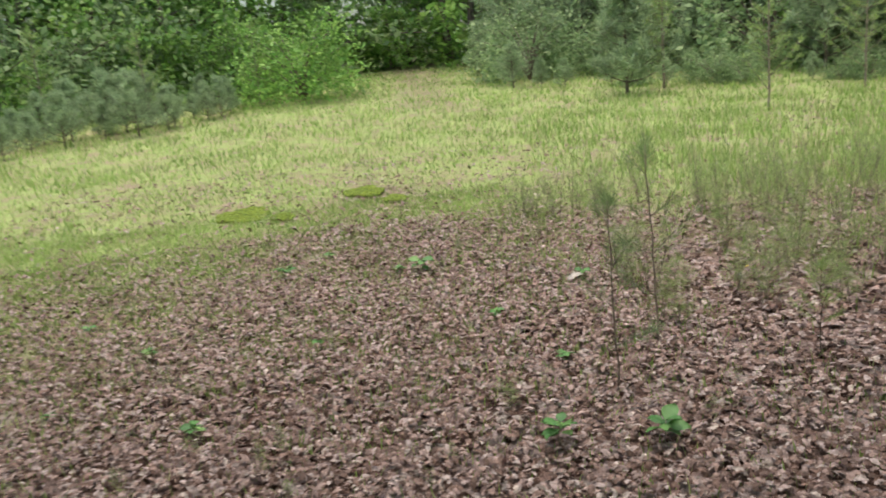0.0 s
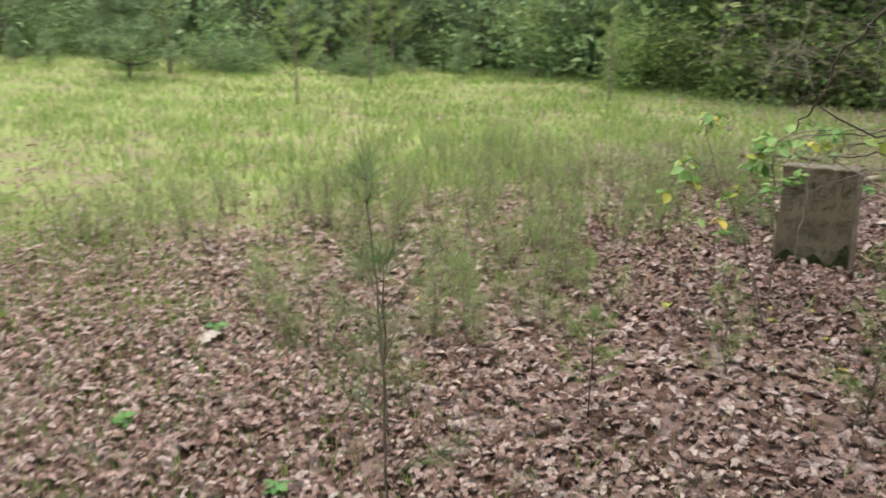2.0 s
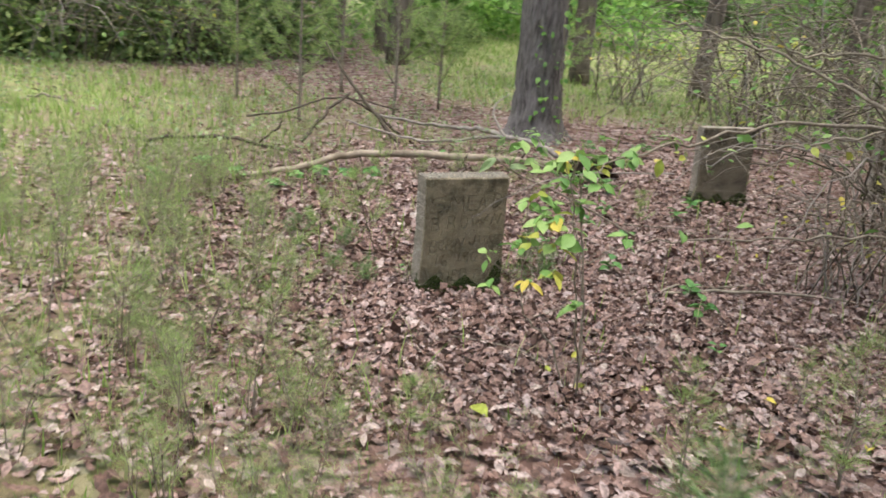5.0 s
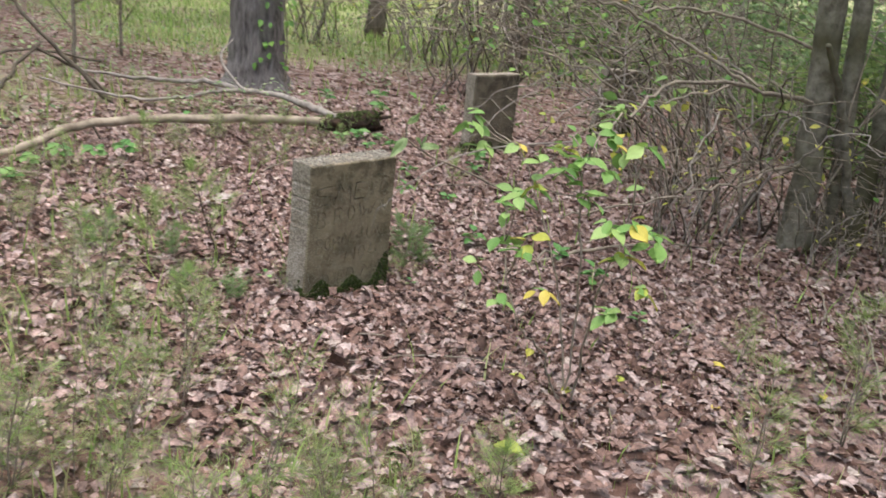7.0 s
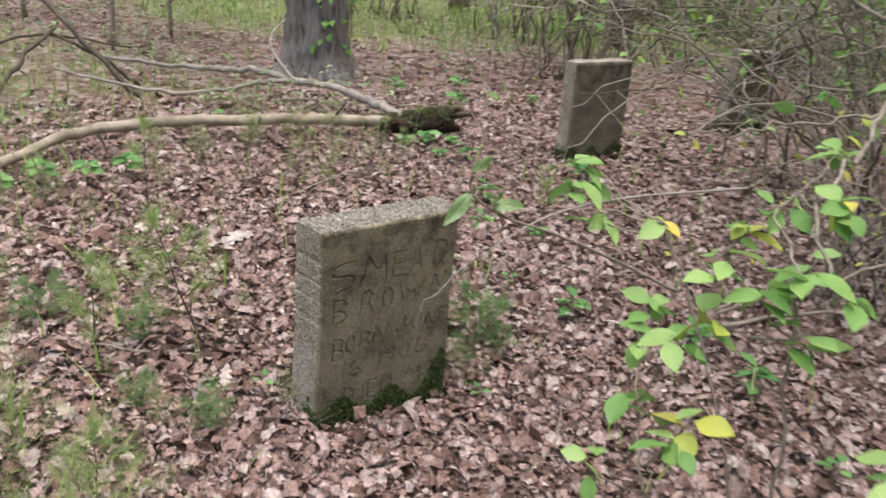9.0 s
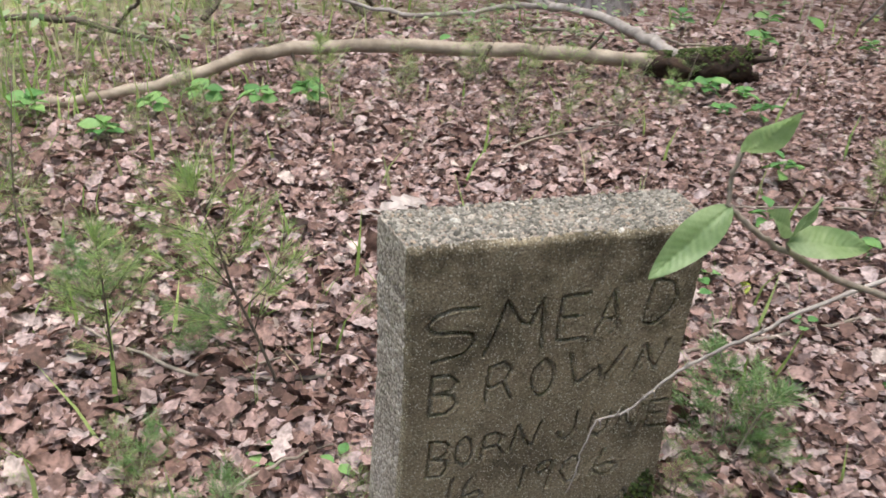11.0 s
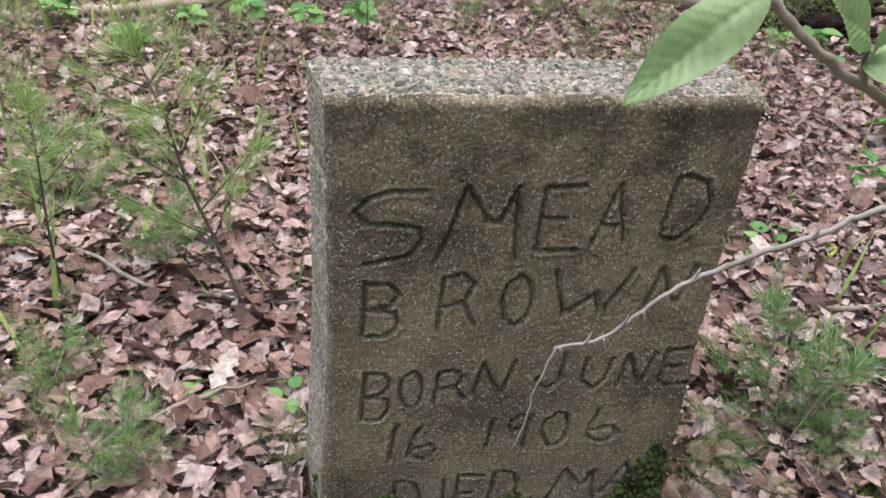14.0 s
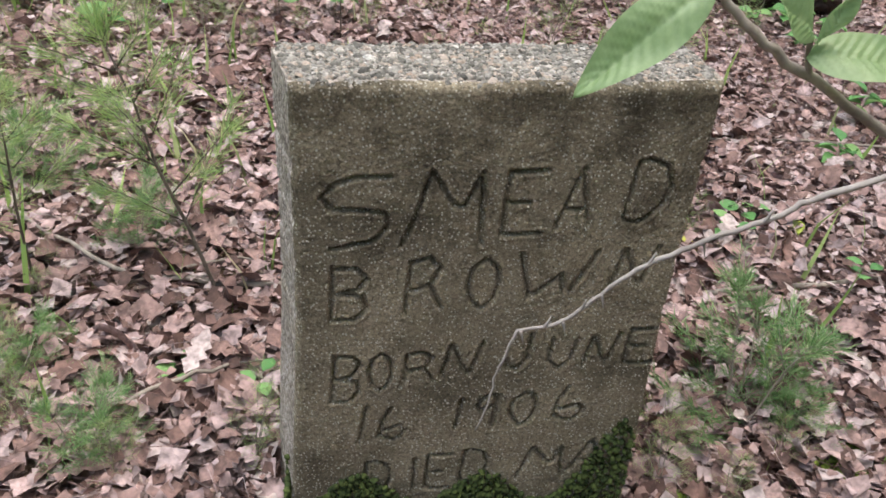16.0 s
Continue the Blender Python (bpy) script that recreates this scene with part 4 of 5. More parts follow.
for (x, y, s, k) in ((-.75, .55, .75, 1), (-1.15, .35, .9, 2), (.2, -2.75, .8, 3), (1.5, -2.3, .9, 4), (-.9, -.3, .7, 5), (1.25, -1.35, .6, 6), (-.55, -1.7, .6, 7), (-.85, -2.6, .8, 8), (1.6, 1.2, .6, 9), (.95, 2.4, .8, 10), (-.2, 2.2, .7, 11)):
    copy_thing((pine_f, pine_c)[k % 2], pose(*ground_at(x, y), 0, 0, 70 * k) @ Matrix.Scale(s, 4))

# tall pines' feathery young trees behind the branch
pine_g = sapling("young_pine", (.45, 6.1), 2.6, m_feather, "young pine with soft pale green foliage behind fallen branches", "young tree", "young pines at the back", stem_mat=m_twig,
                 stems=1, per=170, reach=.75, hair=.15, seed=27, stem_r=.024, low=.25)
for x, y, s, a in ((-.75, 5.2, .8, 40), (1.15, 6.8, .9, 160), (-1.5, 6.9, .9, 250), (3.1, 7.6, .85, 10), (-.1, 7.6, 1.15, 90), (-6.8, 8.0, .9, 20), (-10.5, 3.6, 1.0, 70), (-17, 4.6, 1.7, 200), (-13, 7.5, 1.2, 120),
                   (-21, -9, 1.0, 30), (-22, -12, 1.1, 130), (-20, -13.5, 1.2, 230), (-24, -6, 1.0, 280), (-18, -15, 1.3, 330), (-15, 10, 1.2, 50), (-11, 11, 1.3, 190)):
    copy_thing(pine_g, pose(*ground_at(x, y), 0, 0, a) @ Matrix.Scale(s, 4))

# dog-fennel and other feathery weeds at the meadow's edge
weeds = []
for k in range(3):
    weeds.append(sapling("feathery_weed", (-2.3 - .25 * k, -1.55 + .3 * k), .62 - .06 * k, m_feather, "knee-high feathery green weed at the edge of the meadow", "weed", "feathery weeds by the meadow",
                         stem_mat=m_twig, stems=3, per=24, reach=.15, hair=.055, seed=40 + k, stem_r=.0032, spread_stem=.16, low=.2))
rw = np.random.default_rng(77)
spots = []
for _ in range(900):
    x, y = rw.uniform(-4.2, -1.0), rw.uniform(-3.2, 2.2)
    g = float(grassy(x, y))
    if rw.random() < (.9 if .1 < g < .98 else .25 if g >= .98 else .12):
        spots.append((x, y))
    if len(spots) >= 150:
        break
for x, y in spots:
    copy_thing(weeds[rw.integers(3)], pose(*ground_at(x, y), rw.normal(0, 4), rw.normal(0, 4), rw.uniform(0, 360)) @ Matrix.Scale(float(rw.uniform(.5, 1.15)), 4))
for k in range(34):
    x, y = rw.uniform(-2.2, -.3), rw.uniform(-3.3, -1.3)
    copy_thing(weeds[rw.integers(3)], pose(*ground_at(x, y), 0, 0, rw.uniform(0, 360)) @ Matrix.Scale(float(rw.uniform(.35, .8)), 4))
for k in range(50):
    x, y = rw.uniform(-2.2, 1.5), rw.uniform(2.0, 5.5)
    copy_thing(weeds[rw.integers(3)], pose(*ground_at(x, y), 0, 0, rw.uniform(0, 360)) @ Matrix.Scale(float(rw.uniform(.3, .7)), 4))
for k in range(64):
    x, y = rw.uniform(-1.7, .9), rw.uniform(-.6, 2.6)
    if x > -.35 and y < .35:
        continue
    copy_thing(weeds[rw.integers(3)], pose(*ground_at(x, y), 0, 0, rw.uniform(0, 360)) @ Matrix.Scale(float(rw.uniform(.12, .30)), 4))
for k in range(90):
    x, y = rw.uniform(-4.2, .8), rw.uniform(-7.2, -3.2)
    copy_thing(weeds[rw.integers(3)], pose(*ground_at(x, y), 0, 0, rw.uniform(0, 360)) @ Matrix.Scale(float(rw.uniform(.12, .34)), 4))
for x, y, s in ((-.54, .12, .6), (-.85, .95, .8), (-.6, .71, .7), (-.68, .32, .5), (.59, .17, .5)):
    copy_thing(pine_d, pose(*ground_at(x, y), 0, 0, 200 * x) @ Matrix.Scale(s, 4))
for x, y in ((.31, .03), (.36, .12), (.29, .16), (.42, .02), (.55, .1), (-.5, .1), (-.62, .16), (-.7, .3), (-.3, .1)):
    copy_thing(weeds[rw.integers(3)], pose(*ground_at(x, y), 0, 0, rw.uniform(0, 360)) @ Matrix.Scale(float(rw.uniform(.22, .34)), 4))


# ---- broad-leaved seedlings ----
def seedling(at, label, n, size, high, mat, seed, group="broad-leaved seedlings"):
    r = np.random.default_rng(seed)
    e = empty("seedling", ground_at(*at), label, "seedling", group)
    limb("stem", [(0, 0, -.01), (.01, 0, high * .5), (0, .01, high)], [.003, .0015], m_twig, e, 6, 5)
    t, tf = leaf_strip(OVAL, .1, .1, 3)
    me = bpy.data.meshes.new("leaf")
    fill(me, t * np.array([1, 1.35, 1]), tf)
    me.materials.append(mat)
    me.polygons.foreach_set("use_smooth", np.ones(len(me.polygons), bool))
    for k in range(n):
        ob = new("leaf", me)
        ob.parent = e
        a = k * 2.4 + r.uniform(0, .5)
        ob.matrix_local = Matrix.LocRotScale(Vector((.01 * math.cos(a), .01 * math.sin(a), high * (.55 + .45 * (k + 1) / n))), Euler((r.normal(0, .2), r.normal(0, .25), a)), Vector([size * r.uniform(.75, 1.2)] * 3))
    return e


sd = [seedling((-.30, .244), "three-leaved bright green seedling beside the headstone", 4, .034, .075, m_seedling, 1),
      seedling((-.435, .297), "low dark green seedling with flat leaves in dry leaves", 5, .05, .05, m_seedling, 2),
      seedling((-.23, 2.46), "bright green leafy seedling below the fallen branch", 8, .085, .16, m_seedling, 3),
      seedling((-2.42, -4.34), "vivid green leafy plant in the meadow's bare patch", 9, .09, .12, m_seedling, 4),
      seedling((.78, -3.86), "dark green leafy plant on the dry leaves", 9, .085, .12, m_seedling, 5)]
for (k, x, y, s) in ((2, -.44, 2.42, .9), (2, -.66, 2.42, 1.0), (2, -.85, 2.35, .8), (2, .5, 3.3, .8), (3, -2.85, -5.38, .9), (4, .62, -4.25, 1.0), (3, -.05, -5.82, .6), (1, .8, .9, 1.2), (0, .7, .75, 1.3), (0, .95, .6, 1.1),
                     (2, 1.5, 1.6, .8), (2, 1.75, 2.2, .9), (2, 2.05, 1.5, .8), (2, 2.3, 1.75, 1.0), (2, 1.2, 1.2, .7), (3, 1.65, 2.35, .6), (3, 2.6, 3.6, 1.0), (3, 3.0, 4.2, 1.0), (4, 2.3, 4.1, 1.1), (4, 3.3, 3.5, .9),
                     (2, 1.0, .25, .8), (2, 1.25, -.45, .9), (4, 1.35, -.1, .8), (3, -1.3, 2.3, .9), (3, -1.6, 2.6, 1.0), (4, -1.9, 2.1, 1.0), (3, -1.0, 2.1, .8), (0, .33, -.08, .9), (0, 1.1, -.9, 1.4), (3, -1.7, -3.3, .6), (3, -1.05, -4.1, .5)):
    copy_thing(sd[k], pose(*ground_at(x, y), 0, 0, 47 * k + 90 * x) @ Matrix.Scale(s, 4))
for x, y, s in ((1.72, 2.62, .9), (1.58, 2.66, .7), (1.9, 2.6, .6), (1.45, 1.05, .6), (-1.3, -6.2, .5), (-1.0, -5.2, .4), (-2.55, -4.5, .5), (-.26, -3.93, .5), (-2.0, -6.7, .5), (-3.3, -5.0, .5), (-.6, -6.6, .4), (-1.9, -4.9, .35)):
    copy_thing(sd[3], pose(*ground_at(x, y), 0, 0, 170 * x) @ Matrix.Scale(s, 4))


# ---- brushwood: bare arching stems right of the stones ----
def brush(at, n, reach, high, seed, label, leaf_n=60, mats=(None, None), lean=(-.6, .2)):
    r = np.random.default_rng(seed)
    e = empty("brushwood", ground_at(*at), label, "bush", "bare bushes")
    fine = []
    lp = []
    for k in range(n):
        a = r.uniform(0, 6.28)
        d = np.array([math.cos(a) + lean[0], math.sin(a) + lean[1]])
        L, H = reach * r.uniform(.4, 1), high * r.uniform(.4, 1)
        b = r.normal(size=2) * .22
        pts = curve([(b[0], b[1], 0), (b[0] + d[0] * L * .25, b[1] + d[1] * L * .25, H * .65), (b[0] + d[0] * L * .65, b[1] + d[1] * L * .65, H), (b[0] + d[0] * L, b[1] + d[1] * L, H * r.uniform(.5, 1.05))], 16, .02)
        v, f = tube(pts, [.009, .006, .003], 5, .08)
        shape("stem", v, f, (m_twig, m_dark_twig, m_grey_wood)[k % 3], e)
        for q in range(5):
            i0 = r.integers(4, 15)
            g = r.normal(size=3) * .28 * reach * np.array([1, 1, .45])
            tw = curve([pts[i0], pts[i0] + g * .5 + r.normal(size=3) * .03, pts[i0] + g], 7)
            fine.append(tube(tw, [.0035, .0016], 4))
            lp.append(tw[3:])
    tagged(shape("twig", *join(fine), m_twig, e), kind="stuff")
    lp = np.concatenate(lp)
    p = lp[r.integers(0, len(lp), leaf_n)]
    p[:, 2] = np.maximum(p[:, 2], .05)
    t, tf = leaf_strip(OVAL, .1, .05, 3)
    v, f = scatter(t, tf, p, turns(r.uniform(0, 6.3, leaf_n), r.normal(.3, .4, leaf_n), r.normal(0, .4, leaf_n)), r.uniform(.04, .09, leaf_n))
    tagged(shape("foliage", v, f, mats[0] or m_fresh, e), kind="stuff")
    return e


br_a = brush((3.1, .0), 22, 1.3, 1.25, 61, "tangle of bare grey arching stems beside the mossy tree", 46, (m_yellow,), lean=(-.3, .05))
br_b = brush((3.7, 1.0), 24, 1.5, 1.5, 62, "dense bare brushwood with sparse green leaves on brown litter", 150)
for x, y, s, a, src in ((2.3, -.15, .6, 200, br_a), (3.7, -1.0, .55, 20, br_a), (3.0, -.75, .4, 100, br_a), (4.6, 4.6, 1.2, 90, br_b), (5.8, 3.1, 1.3, 190, br_b), (5.2, 1.4, 1.2, 300, br_b), (6.6, 5.4, 1.5, 20, br_b), (4.4, -.4, 1.1, 140, br_b), (7.5, 3.6, 1.6, 250, br_b),
                        (5.6, 6.8, 1.4, 310, br_a), (7.4, 7.5, 1.6, 80, br_b), (9.5, 6.0, 1.8, 10, br_b), (6.6, -.4, 1.5, 220, br_a), (8.5, 9.5, 1.6, 170, br_a), (4.6, 8.6, 1.2, 30, br_a), (-2.6, 10.4, 1.2, 30, br_a), (-4.2, 9.9, 1.3, 130, br_b)):
    copy_thing(src, pose(*ground_at(x, y), 0, 0, a) @ Matrix.Scale(s, 4))


# ---- woods ----
def wood_tree(name, label, seed, high, r0, crown_n, mat, at, leaf=.2, crown_low=.3, group="trees at the wood's edge", trunk_mat=None, wide=.26):
    r = np.random.default_rng(seed)
    e = empty(name, ground_at(*at), label, "tree", group)
    line = curve([(0, 0, -.1), (r.normal(0, .1), r.normal(0, .1), high * .3), (r.normal(0, .2), r.normal(0, .2), high * .7), (r.normal(0, .3), r.normal(0, .3), high)], 16)
    pieces = [tube(line, [r0 * 1.3, r0, r0 * .7, r0 * .2], 9, .05)]
    cc = []
    for k in range(26):
        u = crown_low + (1 - crown_low) * (k + .5) / 26
        p = line[int(u * 15)]
        a = r.uniform(0, 6.28)
        L = high * wide * (1.1 - .7 * u) * r.uniform(.6, 1.2)
        q = p + np.array([math.cos(a) * L, math.sin(a) * L, L * r.uniform(-.05, .5)])
        pieces.append(tube(curve([p, (p + q) / 2 + (0, 0, .1), q], 4), [r0 * .3, r0 * .08], 4))
        cc += [q, (p + q) / 2 + r.normal(size=3) * .2]
    shape("trunk", *join(pieces), trunk_mat or m_bark_far, e)
    cc = np.array(cc)
    p = cc[r.integers(0, len(cc), crown_n)] + r.normal(size=(crown_n, 3)) * np.array([.55, .55, .3]) * high * .07
    t, tf = DIAMOND
    v, f = scatter(t, tf, p, turns(r.uniform(0, 6.3, crown_n), r.normal(.3, .5, crown_n), r.normal(0, .6, crown_n)), r.uniform(.6, 1.3, crown_n) * leaf)
    shape("crown", v, f, mat, e, False)
    return e


def wood_bush(label, seed, high, n, mat, at, leaf=.12, group="bushes at the wood's edge"):
    r = np.random.default_rng(seed)
    e = empty("bush", ground_at(*at), label, "bush", group)
    pieces, cc = [], []
    for k in range(22):
        a, L = r.uniform(0, 6.28), high * r.uniform(.25, .75)
        q = np.array([math.cos(a) * L, math.sin(a) * L, high * r.uniform(.25, 1) * (1.05 - .45 * L / high)])
        pieces.append(tube(curve([(0, 0, 0), q * (.3, .3, .6), q], 4), [.03, .008], 4))
        cc += [q, q * (.8, .8, .6), q * (1.05, 1.05, .25)]
    tagged(shape("stem", *join(pieces), m_bark_far, e), kind="stuff")
    cc = np.array(cc)
    p = cc[r.integers(0, len(cc), n)] + r.normal(size=(n, 3)) * np.array([.13, .13, .09]) * high
    p[:, 2] = np.abs(p[:, 2]) + .02
    t, tf = DIAMOND
    v, f = scatter(t, tf, p, turns(r.uniform(0, 6.3, n), r.normal(.3, .5, n), r.normal(0, .6, n)), r.uniform(.6, 1.35, n) * leaf)
    tagged(shape("foliage", v, f, mat, e, False), kind="stuff")
    return e


def soft_pine(label, seed, high, n, mat, at, wide=.30, leaf=.20, group="young pines at the wood's edge"):
    """A young pine: a stem, rising whorled branches and soft tufts of needles."""
    r = np.random.default_rng(seed)
    e = empty("young_pine", ground_at(*at), label, "young tree", group)
    pieces, cc = [tube(curve([(0, 0, -.05), (.03, 0, high * .5), (0, .02, high)], 8), [high * .018, high * .004], 6)], []
    for tier in range(9):
        u = .12 + .86 * tier / 8
        for k in range(6):
            a = r.uniform(0, 6.28)
            L = high * wide * (1.08 - u) ** .8 * r.uniform(.7, 1.15) + .04 * high
            p = np.array([0, 0, high * u * r.uniform(.93, 1.0)])
            q = p + np.array([math.cos(a) * L, math.sin(a) * L, L * r.uniform(.3, .8)])
            pieces.append(tube(np.stack([p, (p + q) / 2 - (0, 0, .03 * high), q]), [.006 * high, .002 * high], 3))
            cc += [q, p + (q - p) * .7, p + (q - p) * .45]
    shape("stem", *join(pieces), m_bark_far, e)
    cc = np.array(cc)
    p = cc[r.integers(0, len(cc), n)] + r.normal(size=(n, 3)) * .028 * high
    t = np.array([(0, -.07, 0), (.5, -.08, .02), (1, 0, 0), (.5, .08, .02)])
    v, f = scatter(t, [(0, 1, 2, 3)], p, turns(r.uniform(0, 6.3, n), -np.abs(r.normal(.55, .5, n)), r.uniform(0, 3, n)), r.uniform(.6, 1.3, n) * leaf)
    shape("foliage", v, f, mat, e, False)
    return e


bush = [wood_bush("rounded bright green broad-leaved bush at the wood's edge", 1, 3.0, 4000, m_tree_a, (-24.5, -4.6), .165),
        wood_bush("grey-green bush with pale leaf backs at the edge of the meadow", 2, 2.7, 4000, m_tree_b, (-23.5, 2.9), .15),
        wood_bush("dark shaded undergrowth bush below the trees", 3, 2.2, 4800, m_tree_c, (-4.6, 11), .13)]
tree = [wood_tree("broadleaf_tree", "broad-leaved tree with bright green low branches at the wood's edge", 5, 10, .11, 3400, m_tree_a, (-28, -9), .28, .03),
        wood_tree("broadleaf_tree", "grey-green tree closing the far side of the meadow", 6, 12, .13, 3400, m_tree_b, (-26, 8), .28, .04),
        wood_tree("dark_tree", "slender dark-trunked tree in the shade behind the meadow", 7, 9, .11, 3600, m_tree_c, (-3.6, 11.6), .22, .12),
        wood_tree("tall_pine", "tall straight pine trunk with a high crown", 8, 15, .2, 3200, m_tree_b, (-2.15, 11.2), .26, .62, wide=.16)]
m_pine_soft = leafy("soft_pine_needles", [(0.0, (0.26, 0.37, 0.22)), (0.5, (0.39, 0.52, 0.31)), (1.0, (0.52, 0.63, 0.40))], 0.55, 0.45, grain=0.9)
pine = [soft_pine("soft blue-green young pine at the far side of the meadow", 11, 2.8, 5200, m_pine_soft, (-16.6, 3.4)),
        soft_pine("bushy grey-green young pine among weeds at the meadow's far edge", 12, 3.2, 5200, m_pine_soft, (-17, 9.3), wide=.42)]
rt = np.random.default_rng(99)


def along(points, step, off, sources, lo, hi, rows=1, gap=2.2):
    """Copies of things set along a line, row behind row."""
    p = np.asarray(points, float)
    seg = np.linalg.norm(np.diff(p, axis=0), axis=1)
    s = np.concatenate([[0], np.cumsum(seg)])
    for row in range(rows):
        for d in np.arange(rt.uniform(0, step), s[-1], step):
            x, y = np.interp(d, s, p[:, 0]), np.interp(d, s, p[:, 1])
            i = min(np.searchsorted(s, d, side="right") - 1, len(p) - 2)
            t = (p[i + 1] - p[i]) / seg[i]
            nrm = np.array([-t[1], t[0]])
            x, y = np.array([x, y]) + nrm * (off + row * gap) + rt.normal(size=2) * step * .22
            copy_thing(sources[rt.integers(len(sources))], pose(*ground_at(x, y), 0, 0, rt.uniform(0, 360)) @ Matrix.Scale(float(rt.uniform(lo, hi)), 4))


LEFT = [(-12, -24), (-20, -18), (-25, -12), (-27.5, -7), (-29.5, -3.6)]
MID = [(-29, 1.9), (-24, 5), (-20, 7), (-16.5, 10.5), (-13, 13.5), (-9, 12.5)]
DARK = [(-8.5, 10.6), (-5, 10.4), (-2.6, 11), (.3, 13.6)]
along(LEFT, 1.9, .3, [bush[0], bush[0], bush[1]], .6, 1.15)
along(LEFT, 2.6, 1.8, [bush[0], bush[1]], 1.3, 1.9)
along(LEFT, 3.6, 3.6, [tree[0], tree[0], bush[0]], .9, 1.3, 1)
along(LEFT, 3.2, 6, [tree[1], tree[0], tree[2]], .9, 1.3, 1)
along(MID, 1.9, 0.2, [bush[1], pine[0], pine[1], bush[1], pine[1]], .5, 1.1)
along(MID, 2.2, 1.8, [bush[1], pine[1], pine[0], pine[1]], 1.1, 1.6)
along([(-14, -15), (-17.3, -11.8), (-19.5, -8.6), (-22.5, -6.6)], .8, 0, [pine[0], pine[1], pine[1]], .26, .5, 2, 1.3)
along([(-22, 1.5), (-18.5, 4.5), (-15.5, 8), (-12.5, 11)], 1.0, 0, [pine[0], pine[1], bush[1]], .2, .42)
along(MID, 2.6, 2.6, [tree[1], bush[1], bush[2], tree[0]], .75, 1.1)
along(MID, 3.0, 6, [tree[1], tree[2], tree[0]], .9, 1.3)
along([(-22, -26), (-34, -12), (-38, -2), (-36, 8), (-26, 16), (-12, 21), (0, 20), (8, 22)], 3.4, 0, [tree[1], tree[0], bush[0]], 1.0, 1.5)
along([(-30, -15), (-35, -8), (-37, -2), (-36, 5), (-30, 11)], 2.0, 0, [tree[1], tree[0]], 1.0, 1.5)
along([(-40, 0), (-42, 5)], 2.0, 0, [tree[1], tree[0]], .9, 1.2)
along(DARK, 1.1, .4, [bush[2], bush[2], tree[2]], .5, .95)
along(DARK, 1.7, 2.4, [tree[2], bush[2], tree[2], tree[3]], .8, 1.2, 2)
along([(.8, 13.2), (3, 15), (4.5, 18)], 1.5, .6, [bush[0], bush[2], tree[3], bush[1]], .45, .9)
along([(3, 24), (10, 30), (17, 33), (24, 30), (28, 22)], 2.6, 0, [bush[0], bush[1], tree[0]], .7, 1.2)
along([(3, 28), (12, 35), (26, 36), (32, 22)], 3.0, 0, [tree[1], tree[0]], .9, 1.3)
along([(7, 0), (9.5, 4), (11, 8), (13.5, 11.5)], 1.9, 0, [bush[2], tree[2], bush[1], bush[2]], .5, .95)
along([(9, -4), (13, 3), (17, 10), (22, 16)], 2.6, 0, [tree[2], bush[2], tree[3], tree[1]], .8, 1.2, 2, -3.5)
along([(-10, -20), (0, -14), (8, -11), (12, -4)], 3.6, 0, [tree[1], tree[2], bush[1]], .8, 1.2, 1)
# unseen broad-crowned trees, added beside the path to shade the near litter
shade_tree = wood_tree("broadleaf_tree", "broad-crowned tree added out of view to shade the brown leaves", 17, 8.5, .2, 8000, m_tree_c, (4.7, -6.9), .27, .36, wide=.42)
for x, y, s in ((4.6, -2.6, 1.0), (4.4, -10.0, 1.0)):
    copy_thing(shade_tree, pose(*ground_at(x, y), 0, 0, 130 * x) @ Matrix.Scale(s, 4))
# more trees out of view, added on this side for the same shade
for x, y, s in ((4.5, -8.6, .95), (7.2, -6.2, 1.0), (1.5, -10.5, .95), (9, -9, 1.1), (6.8, -2.9, .85), (-1.5, -12.5, 1.0), (5.5, -12, 1.1)):
    copy_thing(tree[2], pose(*ground_at(x, y), 0, 0, 70 * x) @ Matrix.Scale(s, 4))
for x, y, s in ((1.35, 12.4, .9), (.2, 14.4, 1.0), (4.6, 10.8, .8), (6.2, 9.2, .7), (6.8, 6.2, .6)):
    copy_thing(tree[3], pose(*ground_at(x, y), 0, 0, 80 * x) @ Matrix.Scale(s, 4))

# ---- single fallen leaves that stand out ----
one_t, one_f = leaf_strip(OAK, .14, .05, 3)
plain_t, plain_f = leaf_strip(OVAL, .16, .12, 3)


def lone_leaf(at, size, mat, label, oak=False, turn=0.0):
    me = bpy.data.meshes.new("fallen_leaf")
    fill(me, (one_t if oak else plain_t) * size, one_f if oak else plain_f)
    me.materials.append(mat)
    ob = new("fallen_leaf", me)
    ob.matrix_world = pose(*ground_at(*at, .035), 6, -5, turn)
    return tagged(ob, label, "leaf", "fallen leaves that stand out")


m_pale_leaf = leafy("pale_curled_leaf", [(0.0, (0.36, 0.31, 0.29)), (1.0, (0.42, 0.36, 0.34))], .6, 0, each="object")
lone_leaf((-.235, -1.35), .12, m_yellow_one, "pale yellow fallen leaf lying on brown oak leaves", turn=-70)
lone_leaf((-.08, 1.38), .19, m_pale_leaf, "large pale dried leaf on brown litter", True, 20)
lone_leaf((-.02, 1.33), .15, m_pale_leaf, "broad pale dried leaf overlapping another", True, 160)
lone_leaf((-.88, .64), .11, m_pale_leaf, "whitish curled dried leaf among small weeds", True, 60)
lone_leaf((-1.6, -3.45), .16, m_pale_leaf, "whitish dried leaf at the meadow's edge", True, 110)
